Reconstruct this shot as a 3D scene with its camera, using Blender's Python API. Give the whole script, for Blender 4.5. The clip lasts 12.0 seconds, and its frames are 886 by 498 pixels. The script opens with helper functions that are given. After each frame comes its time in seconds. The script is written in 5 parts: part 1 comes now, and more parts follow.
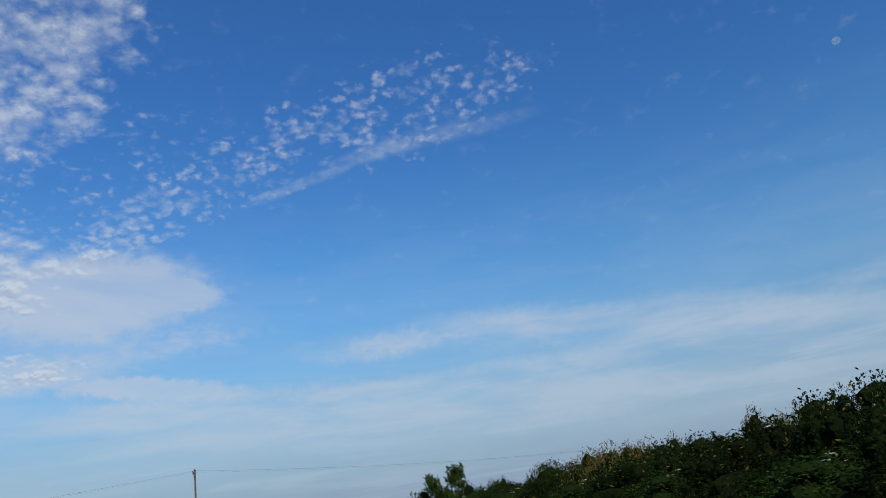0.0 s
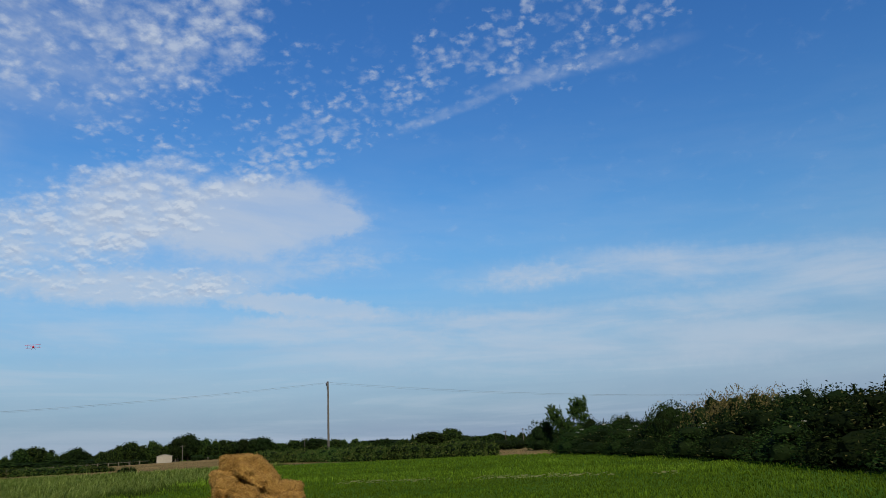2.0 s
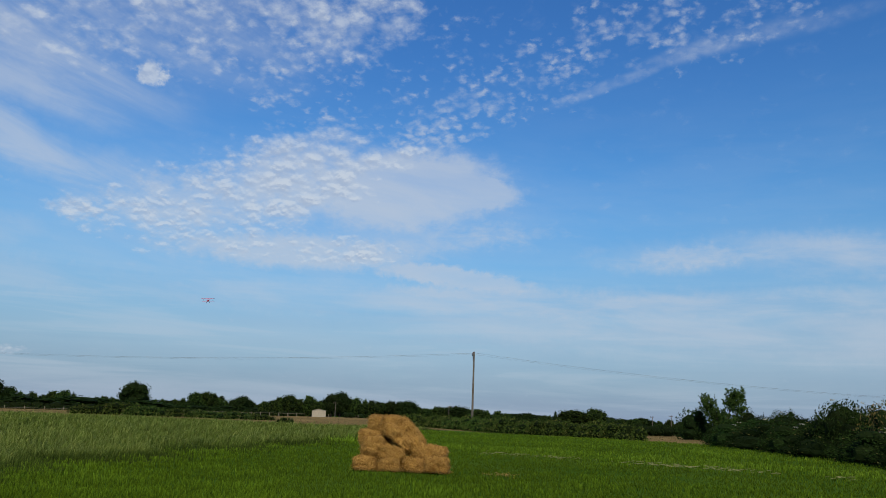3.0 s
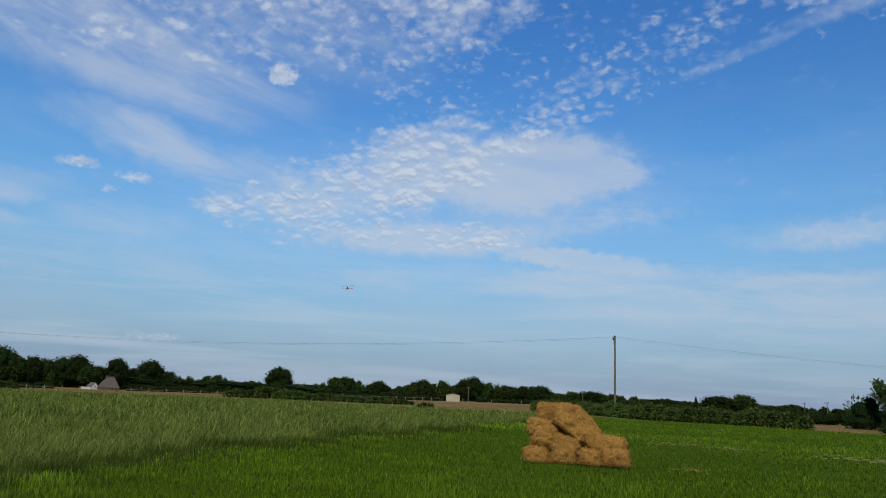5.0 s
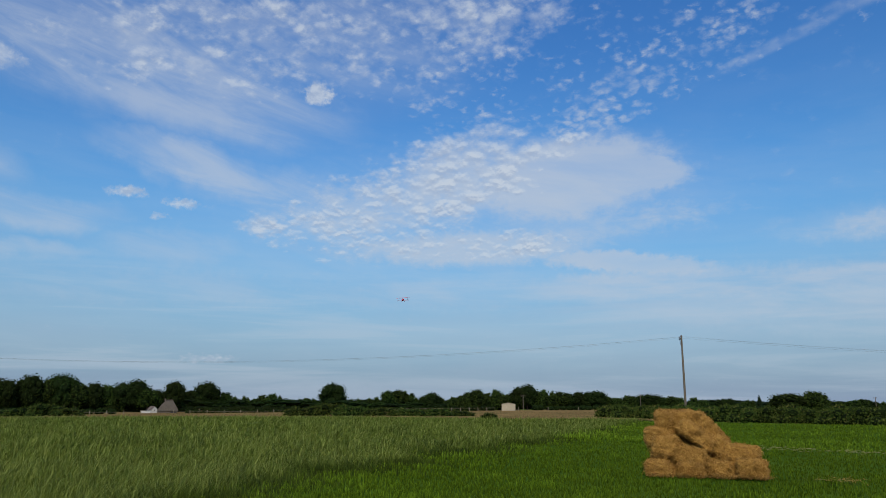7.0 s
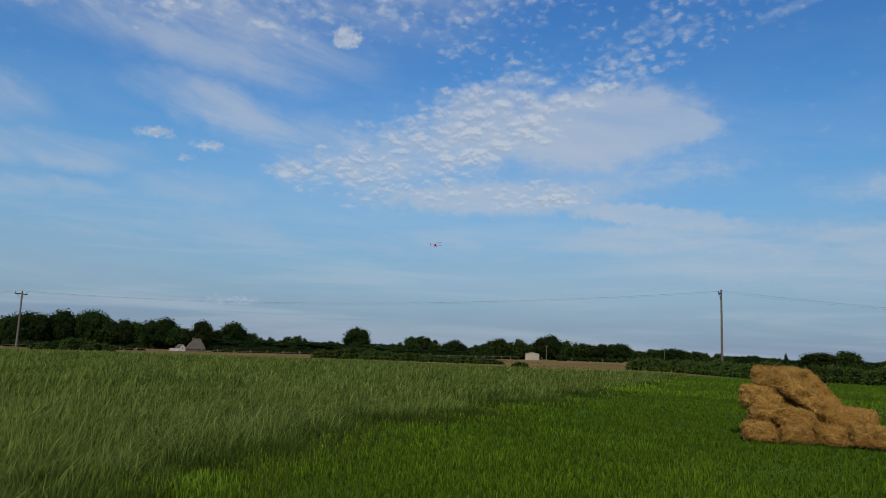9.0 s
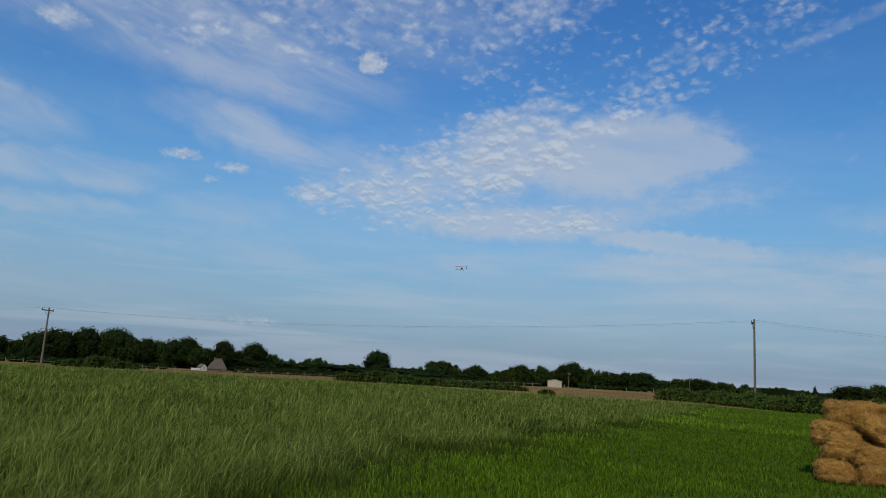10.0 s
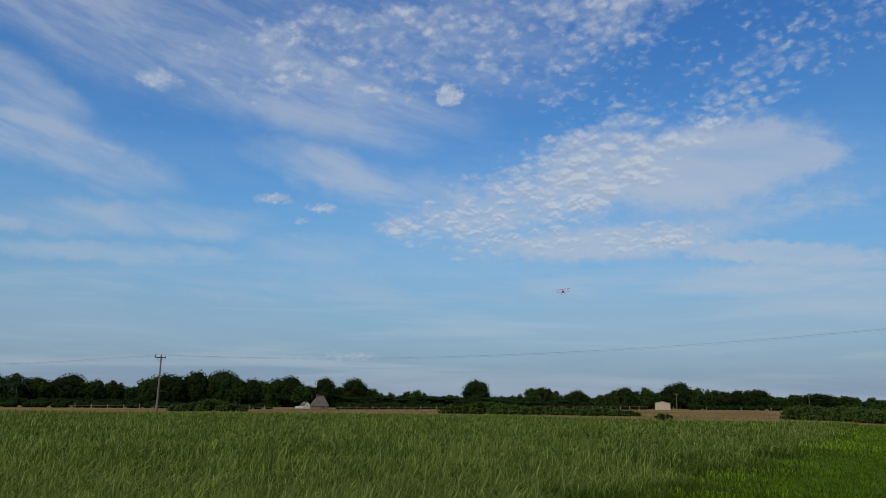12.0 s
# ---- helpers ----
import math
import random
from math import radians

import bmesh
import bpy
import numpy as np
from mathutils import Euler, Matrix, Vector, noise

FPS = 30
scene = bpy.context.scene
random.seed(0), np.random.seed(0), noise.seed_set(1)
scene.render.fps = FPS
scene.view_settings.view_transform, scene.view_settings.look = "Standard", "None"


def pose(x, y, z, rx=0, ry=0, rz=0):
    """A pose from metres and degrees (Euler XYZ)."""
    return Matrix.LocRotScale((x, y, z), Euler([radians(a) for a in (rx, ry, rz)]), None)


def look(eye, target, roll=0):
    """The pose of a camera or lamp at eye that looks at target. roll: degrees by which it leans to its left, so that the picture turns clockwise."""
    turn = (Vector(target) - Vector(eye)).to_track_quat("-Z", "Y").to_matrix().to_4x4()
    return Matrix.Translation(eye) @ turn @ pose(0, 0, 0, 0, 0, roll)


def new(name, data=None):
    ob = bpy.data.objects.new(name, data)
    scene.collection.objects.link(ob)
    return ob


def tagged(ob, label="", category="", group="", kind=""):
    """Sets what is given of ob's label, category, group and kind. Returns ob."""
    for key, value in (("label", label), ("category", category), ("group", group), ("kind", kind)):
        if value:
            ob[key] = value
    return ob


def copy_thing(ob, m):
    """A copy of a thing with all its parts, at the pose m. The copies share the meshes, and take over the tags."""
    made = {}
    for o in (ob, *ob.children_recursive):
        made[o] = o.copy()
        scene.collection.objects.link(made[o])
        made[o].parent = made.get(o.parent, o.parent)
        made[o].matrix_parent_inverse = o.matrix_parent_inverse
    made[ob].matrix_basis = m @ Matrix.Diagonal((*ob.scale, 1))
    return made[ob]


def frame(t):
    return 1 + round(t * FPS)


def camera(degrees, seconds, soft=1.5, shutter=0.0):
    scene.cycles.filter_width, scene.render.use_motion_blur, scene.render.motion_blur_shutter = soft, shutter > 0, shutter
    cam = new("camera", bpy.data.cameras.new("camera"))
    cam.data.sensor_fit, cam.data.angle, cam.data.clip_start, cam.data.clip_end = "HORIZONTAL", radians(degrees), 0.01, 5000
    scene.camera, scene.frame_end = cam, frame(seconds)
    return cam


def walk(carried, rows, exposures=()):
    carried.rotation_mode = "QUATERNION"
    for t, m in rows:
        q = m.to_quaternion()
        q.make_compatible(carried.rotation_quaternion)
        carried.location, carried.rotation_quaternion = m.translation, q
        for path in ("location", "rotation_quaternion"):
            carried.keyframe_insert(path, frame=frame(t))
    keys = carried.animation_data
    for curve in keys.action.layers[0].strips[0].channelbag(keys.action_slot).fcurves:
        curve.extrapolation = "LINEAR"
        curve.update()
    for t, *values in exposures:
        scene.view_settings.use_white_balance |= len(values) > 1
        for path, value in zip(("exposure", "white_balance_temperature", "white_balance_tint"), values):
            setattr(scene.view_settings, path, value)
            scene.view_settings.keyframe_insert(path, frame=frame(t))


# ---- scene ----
# ---- camera ----
cam = camera(62.3, 12.0, soft=0.9)
PATH = [
    (0, (0.23, -4.32, 1.701), (0.455, -2.441, 2.349), -8.6),
    (0.5, (0.69, -4.018, 1.688), (0.833, -2.109, 2.266), -4.9),
    (1, (1.07, -3.761, 1.637), (1.128, -1.848, 2.217), -3.6),
    (1.5, (1.387, -3.52, 1.643), (1.298, -1.593, 2.172), -3.4),
    (2, (1.536, -3.154, 1.563), (1.363, -1.227, 2.07), -3.0),
    (2.5, (1.601, -2.638, 1.62), (1.213, -0.731, 2.084), -0.9),
    (3, (1.267, -2.503, 1.545), (0.692, -0.639, 1.988), 2.3),
    (3.5, (1.071, -2.41, 1.512), (0.418, -0.569, 1.946), 1.1),
    (3.7, (0.932, -2.321, 1.54), (0.223, -0.495, 1.946), 0.6),
    (5.5, (-0.779, -1.226, 1.579), (-1.698, 0.51, 1.959), 2.6),
    (6, (-1.296, -1.007, 1.573), (-2.221, 0.736, 1.901), 1.0),
    (6.5, (-1.701, -0.806, 1.598), (-2.664, 0.911, 1.951), 1.0),
    (7, (-2.156, -0.686, 1.618), (-3.149, 1.0, 2.031), 0.2),
    (7.2, (-2.323, -0.596, 1.619), (-3.338, 1.087, 1.989), 0.6),
    (8.8, (-3.98, 0.384, 1.561), (-5.037, 2.048, 1.893), 1.6),
    (9, (-4.149, 0.52, 1.576), (-5.208, 2.194, 1.85), 2.1),
    (9.5, (-4.662, 0.802, 1.534), (-5.76, 2.443, 1.85), 2.2),
    (10, (-5.093, 0.928, 1.558), (-6.198, 2.561, 1.895), 3.3),
    (10.5, (-5.458, 1.116, 1.588), (-6.567, 2.755, 1.877), 3.2),
    (11, (-5.865, 1.286, 1.543), (-6.981, 2.92, 1.831), 3.7),
    (11.5, (-6.35, 1.405, 1.667), (-7.52, 2.98, 2.057), 0.3),
    (12, (-6.884, 1.664, 1.731), (-8.173, 3.14, 2.134), 0.7),
]
walk(cam, [(t, look(eye, target, roll)) for t, eye, target, roll in PATH],
     exposures=[(0, -0.12), (3.7, -0.12), (5.5, -0.10), (7.2, -0.16), (9.0, -0.30), (12.0, -0.30)])

# ---- sky, clouds, sun ----
SUN_AZ, SUN_EL = 160.0, 40.0   # degrees clockwise from +y, and above the horizon

world = bpy.data.worlds.new("evening_sky")
world.use_nodes = True
scene.world = world
WT = world.node_tree
WT.nodes.clear()


def wnode(kind, *links, **props):
    n = WT.nodes.new(kind)
    for k, v in props.items():
        setattr(n, k, v)
    for i, v in enumerate(links):
        if v is None:
            continue
        if isinstance(v, bpy.types.NodeSocket):
            WT.links.new(v, n.inputs[i])
        else:
            n.inputs[i].default_value = v
    return n


def wm(op, a, b=None, c=None, clamp=False):
    return wnode("ShaderNodeMath", a, b, c, operation=op, use_clamp=clamp).outputs[0]


def wrange(v, a, b, lo=0.0, hi=1.0, smooth=True):
    n = wnode("ShaderNodeMapRange", v, a, b, lo, hi)
    n.interpolation_type = "SMOOTHSTEP" if smooth else "LINEAR"
    return n.outputs[0]


def wnoise(vec, scale, detail=4.0, rough=0.55, distort=0.0, dims="3D"):
    n = wnode("ShaderNodeTexNoise", noise_dimensions=dims)
    WT.links.new(vec, n.inputs["Vector"])
    n.inputs["Scale"].default_value = scale
    n.inputs["Detail"].default_value = detail
    n.inputs["Roughness"].default_value = rough
    n.inputs["Distortion"].default_value = distort
    return n.outputs["Fac"]


def wvec(x, y, z=0.0):
    return wnode("ShaderNodeCombineXYZ", x, y, z).outputs[0]


way_sky = wnode("ShaderNodeTexCoord").outputs["Generated"]
sep = wnode("ShaderNodeSeparateXYZ", wnode("ShaderNodeVectorMath", way_sky, operation="NORMALIZE").outputs[0])
dx, dy, dz = sep.outputs
az = wm("MULTIPLY", wm("ARCTAN2", dx, dy), 57.2958)
el = wm("MULTIPLY", wm("ARCSINE", dz), 57.2958)
flat = wvec(az, el)
# a layer high up, seen in perspective
lift = wm("ADD", wm("MAXIMUM", dz, 0.0), 0.35)
layer = wvec(wm("DIVIDE", dx, lift), wm("DIVIDE", dy, lift))
# slow wandering of the cloud edges
wob_a = wm("MULTIPLY", wm("SUBTRACT", wnoise(flat, 0.16, 5.0, 0.6), 0.5), 5.0)
wob_b = wm("MULTIPLY", wm("SUBTRACT", wnoise(wvec(el, az, 7.0), 0.22, 5.0, 0.6), 0.5), 3.0)
loose = wvec(wm("ADD", az, wob_a), wm("ADD", el, wob_b))
ripple = wm("MULTIPLY", wm("SUBTRACT", wnoise(flat, 1.1, 4.0, 0.65), 0.5), 2.2)
ripple_b = wm("MULTIPLY", wm("SUBTRACT", wnoise(wvec(el, az, 3.0), 1.3, 4.0, 0.65), 0.5), 1.1)
torn = wvec(wm("ADD", az, wm("MULTIPLY", ripple, 1.3)), wm("ADD", el, ripple_b))
tight = wvec(wm("ADD", az, wm("MULTIPLY", wob_a, 0.25)), wm("ADD", el, wm("MULTIPLY", wob_b, 0.25)))

ragged = wvec(wm("ADD", wm("ADD", az, wm("MULTIPLY", wob_a, 0.3)), wm("MULTIPLY", ripple, 0.9)), wm("ADD", wm("ADD", el, wm("MULTIPLY", wob_b, 0.3)), ripple_b))


def spread(coords, banks, edge=0.8):
    """The cover of a set of cloud banks: azimuth, elevation, half width, half height, tilt, strength."""
    total = None
    for a, e, ra, re, tilt, s in banks:
        m = wnode("ShaderNodeMapping", coords, vector_type="TEXTURE")
        m.inputs["Location"].default_value = (a, e, 0)
        m.inputs["Rotation"].default_value = (0, 0, radians(tilt))
        m.inputs["Scale"].default_value = (ra, re, 1)
        g = wnode("ShaderNodeTexGradient", m.outputs[0], gradient_type="SPHERICAL").outputs["Fac"]
        g = wm("MULTIPLY", wrange(g, 0.0, edge), s)
        total = g if total is None else wm("MAXIMUM", total, g)
    return total


PUFF_BANKS = [(-28, 36.5, 18, 11, 0, 1.2), (-26, 31, 12, 7.5, 15, 1.1), (-36, 28, 13, 6, 0, 1.0), (-46, 26.6, 18, 5.8, 0, 0.98), (-57, 24.6, 9, 3.6, 0, 0.85), (-52, 37, 28, 10, 0, 1.05)]
WEDGE_BANKS = [(3, 29.4, 24, 6.0, 9, 1.0), (-10, 26.0, 13, 5.0, 14, 1.0), (-17, 22.8, 9, 3.2, 20, 1.2), (-27, 25.4, 15, 6.5, 0, 0.92), (-16, 27.5, 9, 5, 20, 0.9)]
BODY_BANKS = [(-20.5, 17.2, 11.2, 4.4, 4, 0.95), (-15.5, 17.2, 6.4, 2.0, -2, 0.95), (-29, 17.2, 9.5, 4.6, 12, 0.55), (-37, 14.8, 10, 3.2, 8, 0.42),
              (-28, 11.9, 15, 2.0, 2, 0.6), (-16.5, 10.6, 10, 1.2, -6, 0.75), (-16, 13.6, 12, 1.8, 6, 0.3), (2.0, 12.2, 7.5, 1.3, 0, 0.36)]
MOTTLE_BANKS = [(-30, 17.6, 12, 6.2, 14, 1.0), (-35, 14.6, 13, 5.4, 10, 0.95), (-24, 20.3, 10, 3.2, 2, 0.92), (-42, 13.6, 7, 3.0, 0, 0.85), (-28, 12.2, 13, 2.2, 2, 0.85)]
WISP_BANKS = [(-48.5, 17.0, 11, 2.4, -15, 1.0), (-44, 15.9, 9, 2.7, -10, 0.8), (-70, 17.0, 10, 2.5, -13, 0.95), (-73, 20.2, 7, 2.8, -20, 0.7), (-64, 12.6, 12, 1.9, 3, 0.8),
              (-66, 10.1, 11, 1.0, 2, 0.7), (-74, 11.6, 3.5, 0.9, 0, 0.7), (-67, 26.5, 22, 5.8, -12, 0.95), (-52, 23.8, 17, 5.2, -12, 0.95), (-46, 28, 24, 8, 0, 0.5), (-51, 11.4, 7, 1.7, 0, 0.45), (-28, 14.8, 24, 7.0, 5, 0.5)]
LOW_BANKS = [(0.5, 12.3, 8.0, 1.7, 0, 0.95), (14, 11.7, 15, 2.2, -5, 0.9), (28, 9.0, 17, 3.6, -10, 0.9), (41, 10.9, 13, 1.1, 2, 0.55), (-2, 8.5, 42, 1.8, 0, 0.9),
             (-15.5, 9.3, 11, 0.8, 0, 0.85), (6, 6.6, 42, 3.0, -2, 0.75), (-30, 8.4, 20, 1.8, 0, 0.5), (-50, 8.3, 22, 1.8, 0, 0.4)]
HAZE_BANKS = [(-20, 5.0, 40, 3.6, 0, 0.5), (-70, 5, 30, 3.4, 0, 0.4), (20, 4.5, 40, 3.6, 0, 0.5)]
TRAIL_BANKS = [(-3.5, 25.3, 8.0, 0.60, 17, 0.8), (3.5, 27.2, 6.5, 0.9, 8, 1.0), (9.5, 27.8, 9, 1.0, 2, 0.7)]
DROP_BANKS = [(-40.9, 23.5, 1.7, 1.3, 0, 1.0), (-54.5, 15.0, 2.2, 0.7, 0, 0.75), (-50.6, 14.5, 2.0, 0.6, 0, 0.75), (-48, 3.2, 3.6, 0.6, 0, 0.5),
              (-63.9, 22.8, 2.8, 1.3, 0, 0.65), (-44.8, 13.3, 3.0, 1.3, 0, 0.6), (-52.2, 13.4, 1.2, 0.4, 0, 0.55)]


def lumps(at, scale, smoothness):
    """Rounded cloudlets of uneven size, torn at their edges."""
    curl = wnode("ShaderNodeTexNoise", at)
    curl.inputs["Scale"].default_value, curl.inputs["Detail"].default_value, curl.inputs["Roughness"].default_value = scale * 0.85, 4.0, 0.6
    bent = wnode("ShaderNodeVectorMath", curl.outputs["Color"], (1.9 / scale, 1.9 / scale, 0.0), at, operation="MULTIPLY_ADD").outputs[0]
    v = wnode("ShaderNodeTexVoronoi", bent, feature="SMOOTH_F1")
    v.inputs["Scale"].default_value, v.inputs["Smoothness"].default_value = scale, smoothness
    return wm("SUBTRACT", 0.92, wm("MULTIPLY", v.outputs["Distance"], 0.85))


def layered(at, scale):
    body_of = wm("ADD", wm("MULTIPLY", lumps(at, scale, 0.45), 0.40), wm("MULTIPLY", wnoise(at, 9.0, 4.0, 0.55, 0.2), 0.36))
    return wm("ADD", body_of, wm("MULTIPLY", wnoise(at, scale * 1.3, 5.0, 0.66), 0.32))


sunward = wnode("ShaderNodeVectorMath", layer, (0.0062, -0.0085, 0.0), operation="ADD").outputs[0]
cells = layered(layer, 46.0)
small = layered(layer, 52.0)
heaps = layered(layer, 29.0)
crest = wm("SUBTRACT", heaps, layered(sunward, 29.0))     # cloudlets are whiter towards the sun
thick = wrange(wnoise(layer, 16.0, 3.0, 0.5), 0.34, 0.62, 0.35, 1.0)
streaks = wnoise(wvec(wm("MULTIPLY", az, 0.09), wm("MULTIPLY", wm("ADD", el, wm("MULTIPLY", az, 0.05)), 0.42)), 1.0, 6.0, 0.58, 0.3)
combed = wnoise(wvec(wm("MULTIPLY", az, 0.085), wm("MULTIPLY", wm("ADD", el, wm("MULTIPLY", az, 0.24)), 0.40)), 1.0, 6.0, 0.60, 0.4)
thin_bands = wnoise(wvec(wm("MULTIPLY", az, 0.045), wm("MULTIPLY", el, 0.62)), 1.0, 5.0, 0.55, 0.5)

veins = wrange(streaks, 0.34, 0.64)
puffs = wrange(wm("ADD", wm("ADD", wm("MULTIPLY", heaps, 0.5), wm("MULTIPLY", cells, 0.5)), wm("MULTIPLY", wm("SUBTRACT", spread(loose, PUFF_BANKS, 0.55), 1.0), 0.28)), 0.45, 0.72)
puffs = wm("MULTIPLY", puffs, wm("ADD", 0.3, wm("MULTIPLY", thick, 0.7)))
wedge = wrange(wm("ADD", small, wm("MULTIPLY", wm("SUBTRACT", spread(loose, WEDGE_BANKS, 0.55), 1.0), 0.28)), 0.50, 0.76)
wedge = wm("MULTIPLY", wedge, thick)
rough_edge = wm("MULTIPLY", wm("SUBTRACT", wnoise(layer, 20.0, 6.0, 0.62, 0.3), 0.5), 0.85)
body = wrange(wm("ADD", spread(ragged, BODY_BANKS, 0.75), rough_edge), 0.04, 0.66)
body = wm("MULTIPLY", body, wm("ADD", 0.72, wm("MULTIPLY", veins, 0.28)))
spots = wrange(wm("ADD", wm("ADD", wm("MULTIPLY", heaps, 0.65), wm("MULTIPLY", cells, 0.35)), wm("MULTIPLY", wm("SUBTRACT", spread(loose, MOTTLE_BANKS, 0.6), 1.0), 0.34)), 0.42, 0.66)
wisps = wm("MULTIPLY", spread(loose, WISP_BANKS, 0.6), wm("ADD", 0.34, wm("MULTIPLY", wrange(combed, 0.34, 0.66), 0.66)))
low = wm("MULTIPLY", spread(ragged, LOW_BANKS), wm("ADD", 0.25, wm("MULTIPLY", veins, 0.75)))
murk = wm("MAXIMUM", spread(loose, HAZE_BANKS), wm("MULTIPLY", wrange(thin_bands, 0.44, 0.68), wrange(el, 12.0, 6.0)))
veil = wm("MULTIPLY", wrange(streaks, 0.3, 0.7, 0.02, 0.10), wrange(el, 28.0, 14.0))
trail = wm("MULTIPLY", spread(tight, TRAIL_BANKS), wrange(cells, 0.36, 0.70, 0.25, 1.0))
drops = wrange(wm("ADD", spread(torn, DROP_BANKS), wm("MULTIPLY", wm("SUBTRACT", cells, 0.55), 0.9)), 0.12, 0.9)

clear = 1.0
for cover, most in ((puffs, 0.74), (wedge, 0.58), (body, 0.68), (spots, 0.62), (wisps, 0.62), (low, 0.68), (veil, 1.0), (murk, 0.33), (trail, 0.30), (drops, 0.72)):
    through_it = wm("SUBTRACT", 1.0, wm("MULTIPLY", cover, most))
    clear = through_it if clear == 1.0 else wm("MULTIPLY", clear, through_it)
cloud = wm("SUBTRACT", 1.0, clear)

sky = wnode("ShaderNodeTexSky", sky_type="NISHITA")
sky.sun_disc = False
sky.sun_elevation, sky.sun_rotation = radians(SUN_EL), radians(SUN_AZ)
sky.air_density, sky.dust_density, sky.ozone_density = 1.0, 0.6, 2.5
tint = wnode("ShaderNodeMix", wrange(el, 6.0, 34.0), data_type="RGBA")
tint.inputs[6].default_value, tint.inputs[7].default_value = (0.60, 1.20, 1.42, 1), (0.44, 0.99, 1.58, 1)
even = wrange(az, -45.0, 45.0, 1.07, 0.92, False)     # scales the sky colour brighter to the west and dimmer to the east
blue = wnode("ShaderNodeVectorMath", sky.outputs[0], tint.outputs[2], operation="MULTIPLY").outputs[0]
blue = wnode("ShaderNodeVectorMath", blue, wvec(even, even, even), operation="MULTIPLY").outputs[0]
haze = wrange(el, -3.0, 20.0, 1.0, 0.0)
mist = wnode("ShaderNodeMix", haze, data_type="RGBA")
WT.links.new(blue, mist.inputs[6])
band = wnode("ShaderNodeMix", wrange(thin_bands, 0.35, 0.62), data_type="RGBA")
band.inputs[6].default_value, band.inputs[7].default_value = (2.48, 3.22, 4.72, 1), (2.74, 3.58, 5.0, 1)
WT.links.new(band.outputs[2], mist.inputs[7])
white = wnode("ShaderNodeMix", cloud, data_type="RGBA")
WT.links.new(mist.outputs[2], white.inputs[6])
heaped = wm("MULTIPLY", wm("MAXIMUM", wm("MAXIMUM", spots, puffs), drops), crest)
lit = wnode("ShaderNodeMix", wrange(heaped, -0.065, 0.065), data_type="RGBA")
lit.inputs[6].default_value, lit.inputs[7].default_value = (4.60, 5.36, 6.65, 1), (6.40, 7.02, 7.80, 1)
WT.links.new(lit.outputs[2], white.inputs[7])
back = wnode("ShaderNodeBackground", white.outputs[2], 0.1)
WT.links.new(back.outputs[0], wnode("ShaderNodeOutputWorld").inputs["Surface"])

sun = new("sun", bpy.data.lights.new("sun", "SUN"))
sun.data.energy, sun.data.angle, sun.data.color = 4.3, radians(0.6), (1.0, 0.88, 0.70)
sun_from = Vector((math.sin(radians(SUN_AZ)) * math.cos(radians(SUN_EL)), math.cos(radians(SUN_AZ)) * math.cos(radians(SUN_EL)), math.sin(radians(SUN_EL))))
sun.matrix_world = look(sun_from * 300, (0, 0, 0))

# ---- materials ----
def material(name, build):
    m = bpy.data.materials.new(name)
    m.use_nodes = True
    t = m.node_tree
    t.nodes.clear()
    out = t.nodes.new("ShaderNodeOutputMaterial")
    t.links.new(build(t), out.inputs["Surface"])
    return m


def nd(t, kind, **props):
    n = t.nodes.new(kind)
    for k, v in props.items():
        setattr(n, k, v)
    return n


def put(t, socket, v):
    if isinstance(v, bpy.types.NodeSocket):
        t.links.new(v, socket)
    elif v is not None:
        socket.default_value = v


def tex(t, scale, detail=4.0, rough=0.55, vec=None, stretch=None):
    n = nd(t, "ShaderNodeTexNoise")
    v = vec or nd(t, "ShaderNodeTexCoord").outputs["Object"]
    if stretch:
        m = nd(t, "ShaderNodeMapping")
        m.inputs["Scale"].default_value = stretch
        t.links.new(v, m.inputs[0])
        v = m.outputs[0]
    t.links.new(v, n.inputs["Vector"])
    n.inputs["Scale"].default_value, n.inputs["Detail"].default_value, n.inputs["Roughness"].default_value = scale, detail, rough
    return n.outputs["Fac"]


def blend(t, fac, a, b):
    n = nd(t, "ShaderNodeMix", data_type="RGBA")
    put(t, n.inputs[0], fac)
    put(t, n.inputs[6], (*a, 1) if isinstance(a, tuple) else a)
    put(t, n.inputs[7], (*b, 1) if isinstance(b, tuple) else b)
    return n.outputs[2]


def span(t, v, a, b, lo=0.0, hi=1.0):
    n = nd(t, "ShaderNodeMapRange")
    for i, x in enumerate((v, a, b, lo, hi)):
        put(t, n.inputs[i], x)
    return n.outputs[0]


def calc(t, op, a, b=0.0):
    n = nd(t, "ShaderNodeMath", operation=op)
    put(t, n.inputs[0], a)
    put(t, n.inputs[1], b)
    return n.outputs[0]


def glossy(t, colour, rough=0.7, bump=None, depth=0.02, strength=0.6, metal=0.0, spec=0.35):
    n = nd(t, "ShaderNodeBsdfPrincipled")
    put(t, n.inputs["Base Color"], (*colour, 1) if isinstance(colour, tuple) else colour)
    put(t, n.inputs["Roughness"], rough)
    n.inputs["Metallic"].default_value = metal
    n.inputs["Specular IOR Level"].default_value = spec
    if bump is not None:
        b = nd(t, "ShaderNodeBump")
        b.inputs["Distance"].default_value, b.inputs["Strength"].default_value = depth, strength
        t.links.new(bump, b.inputs["Height"])
        t.links.new(b.outputs[0], n.inputs["Normal"])
    return n.outputs[0]


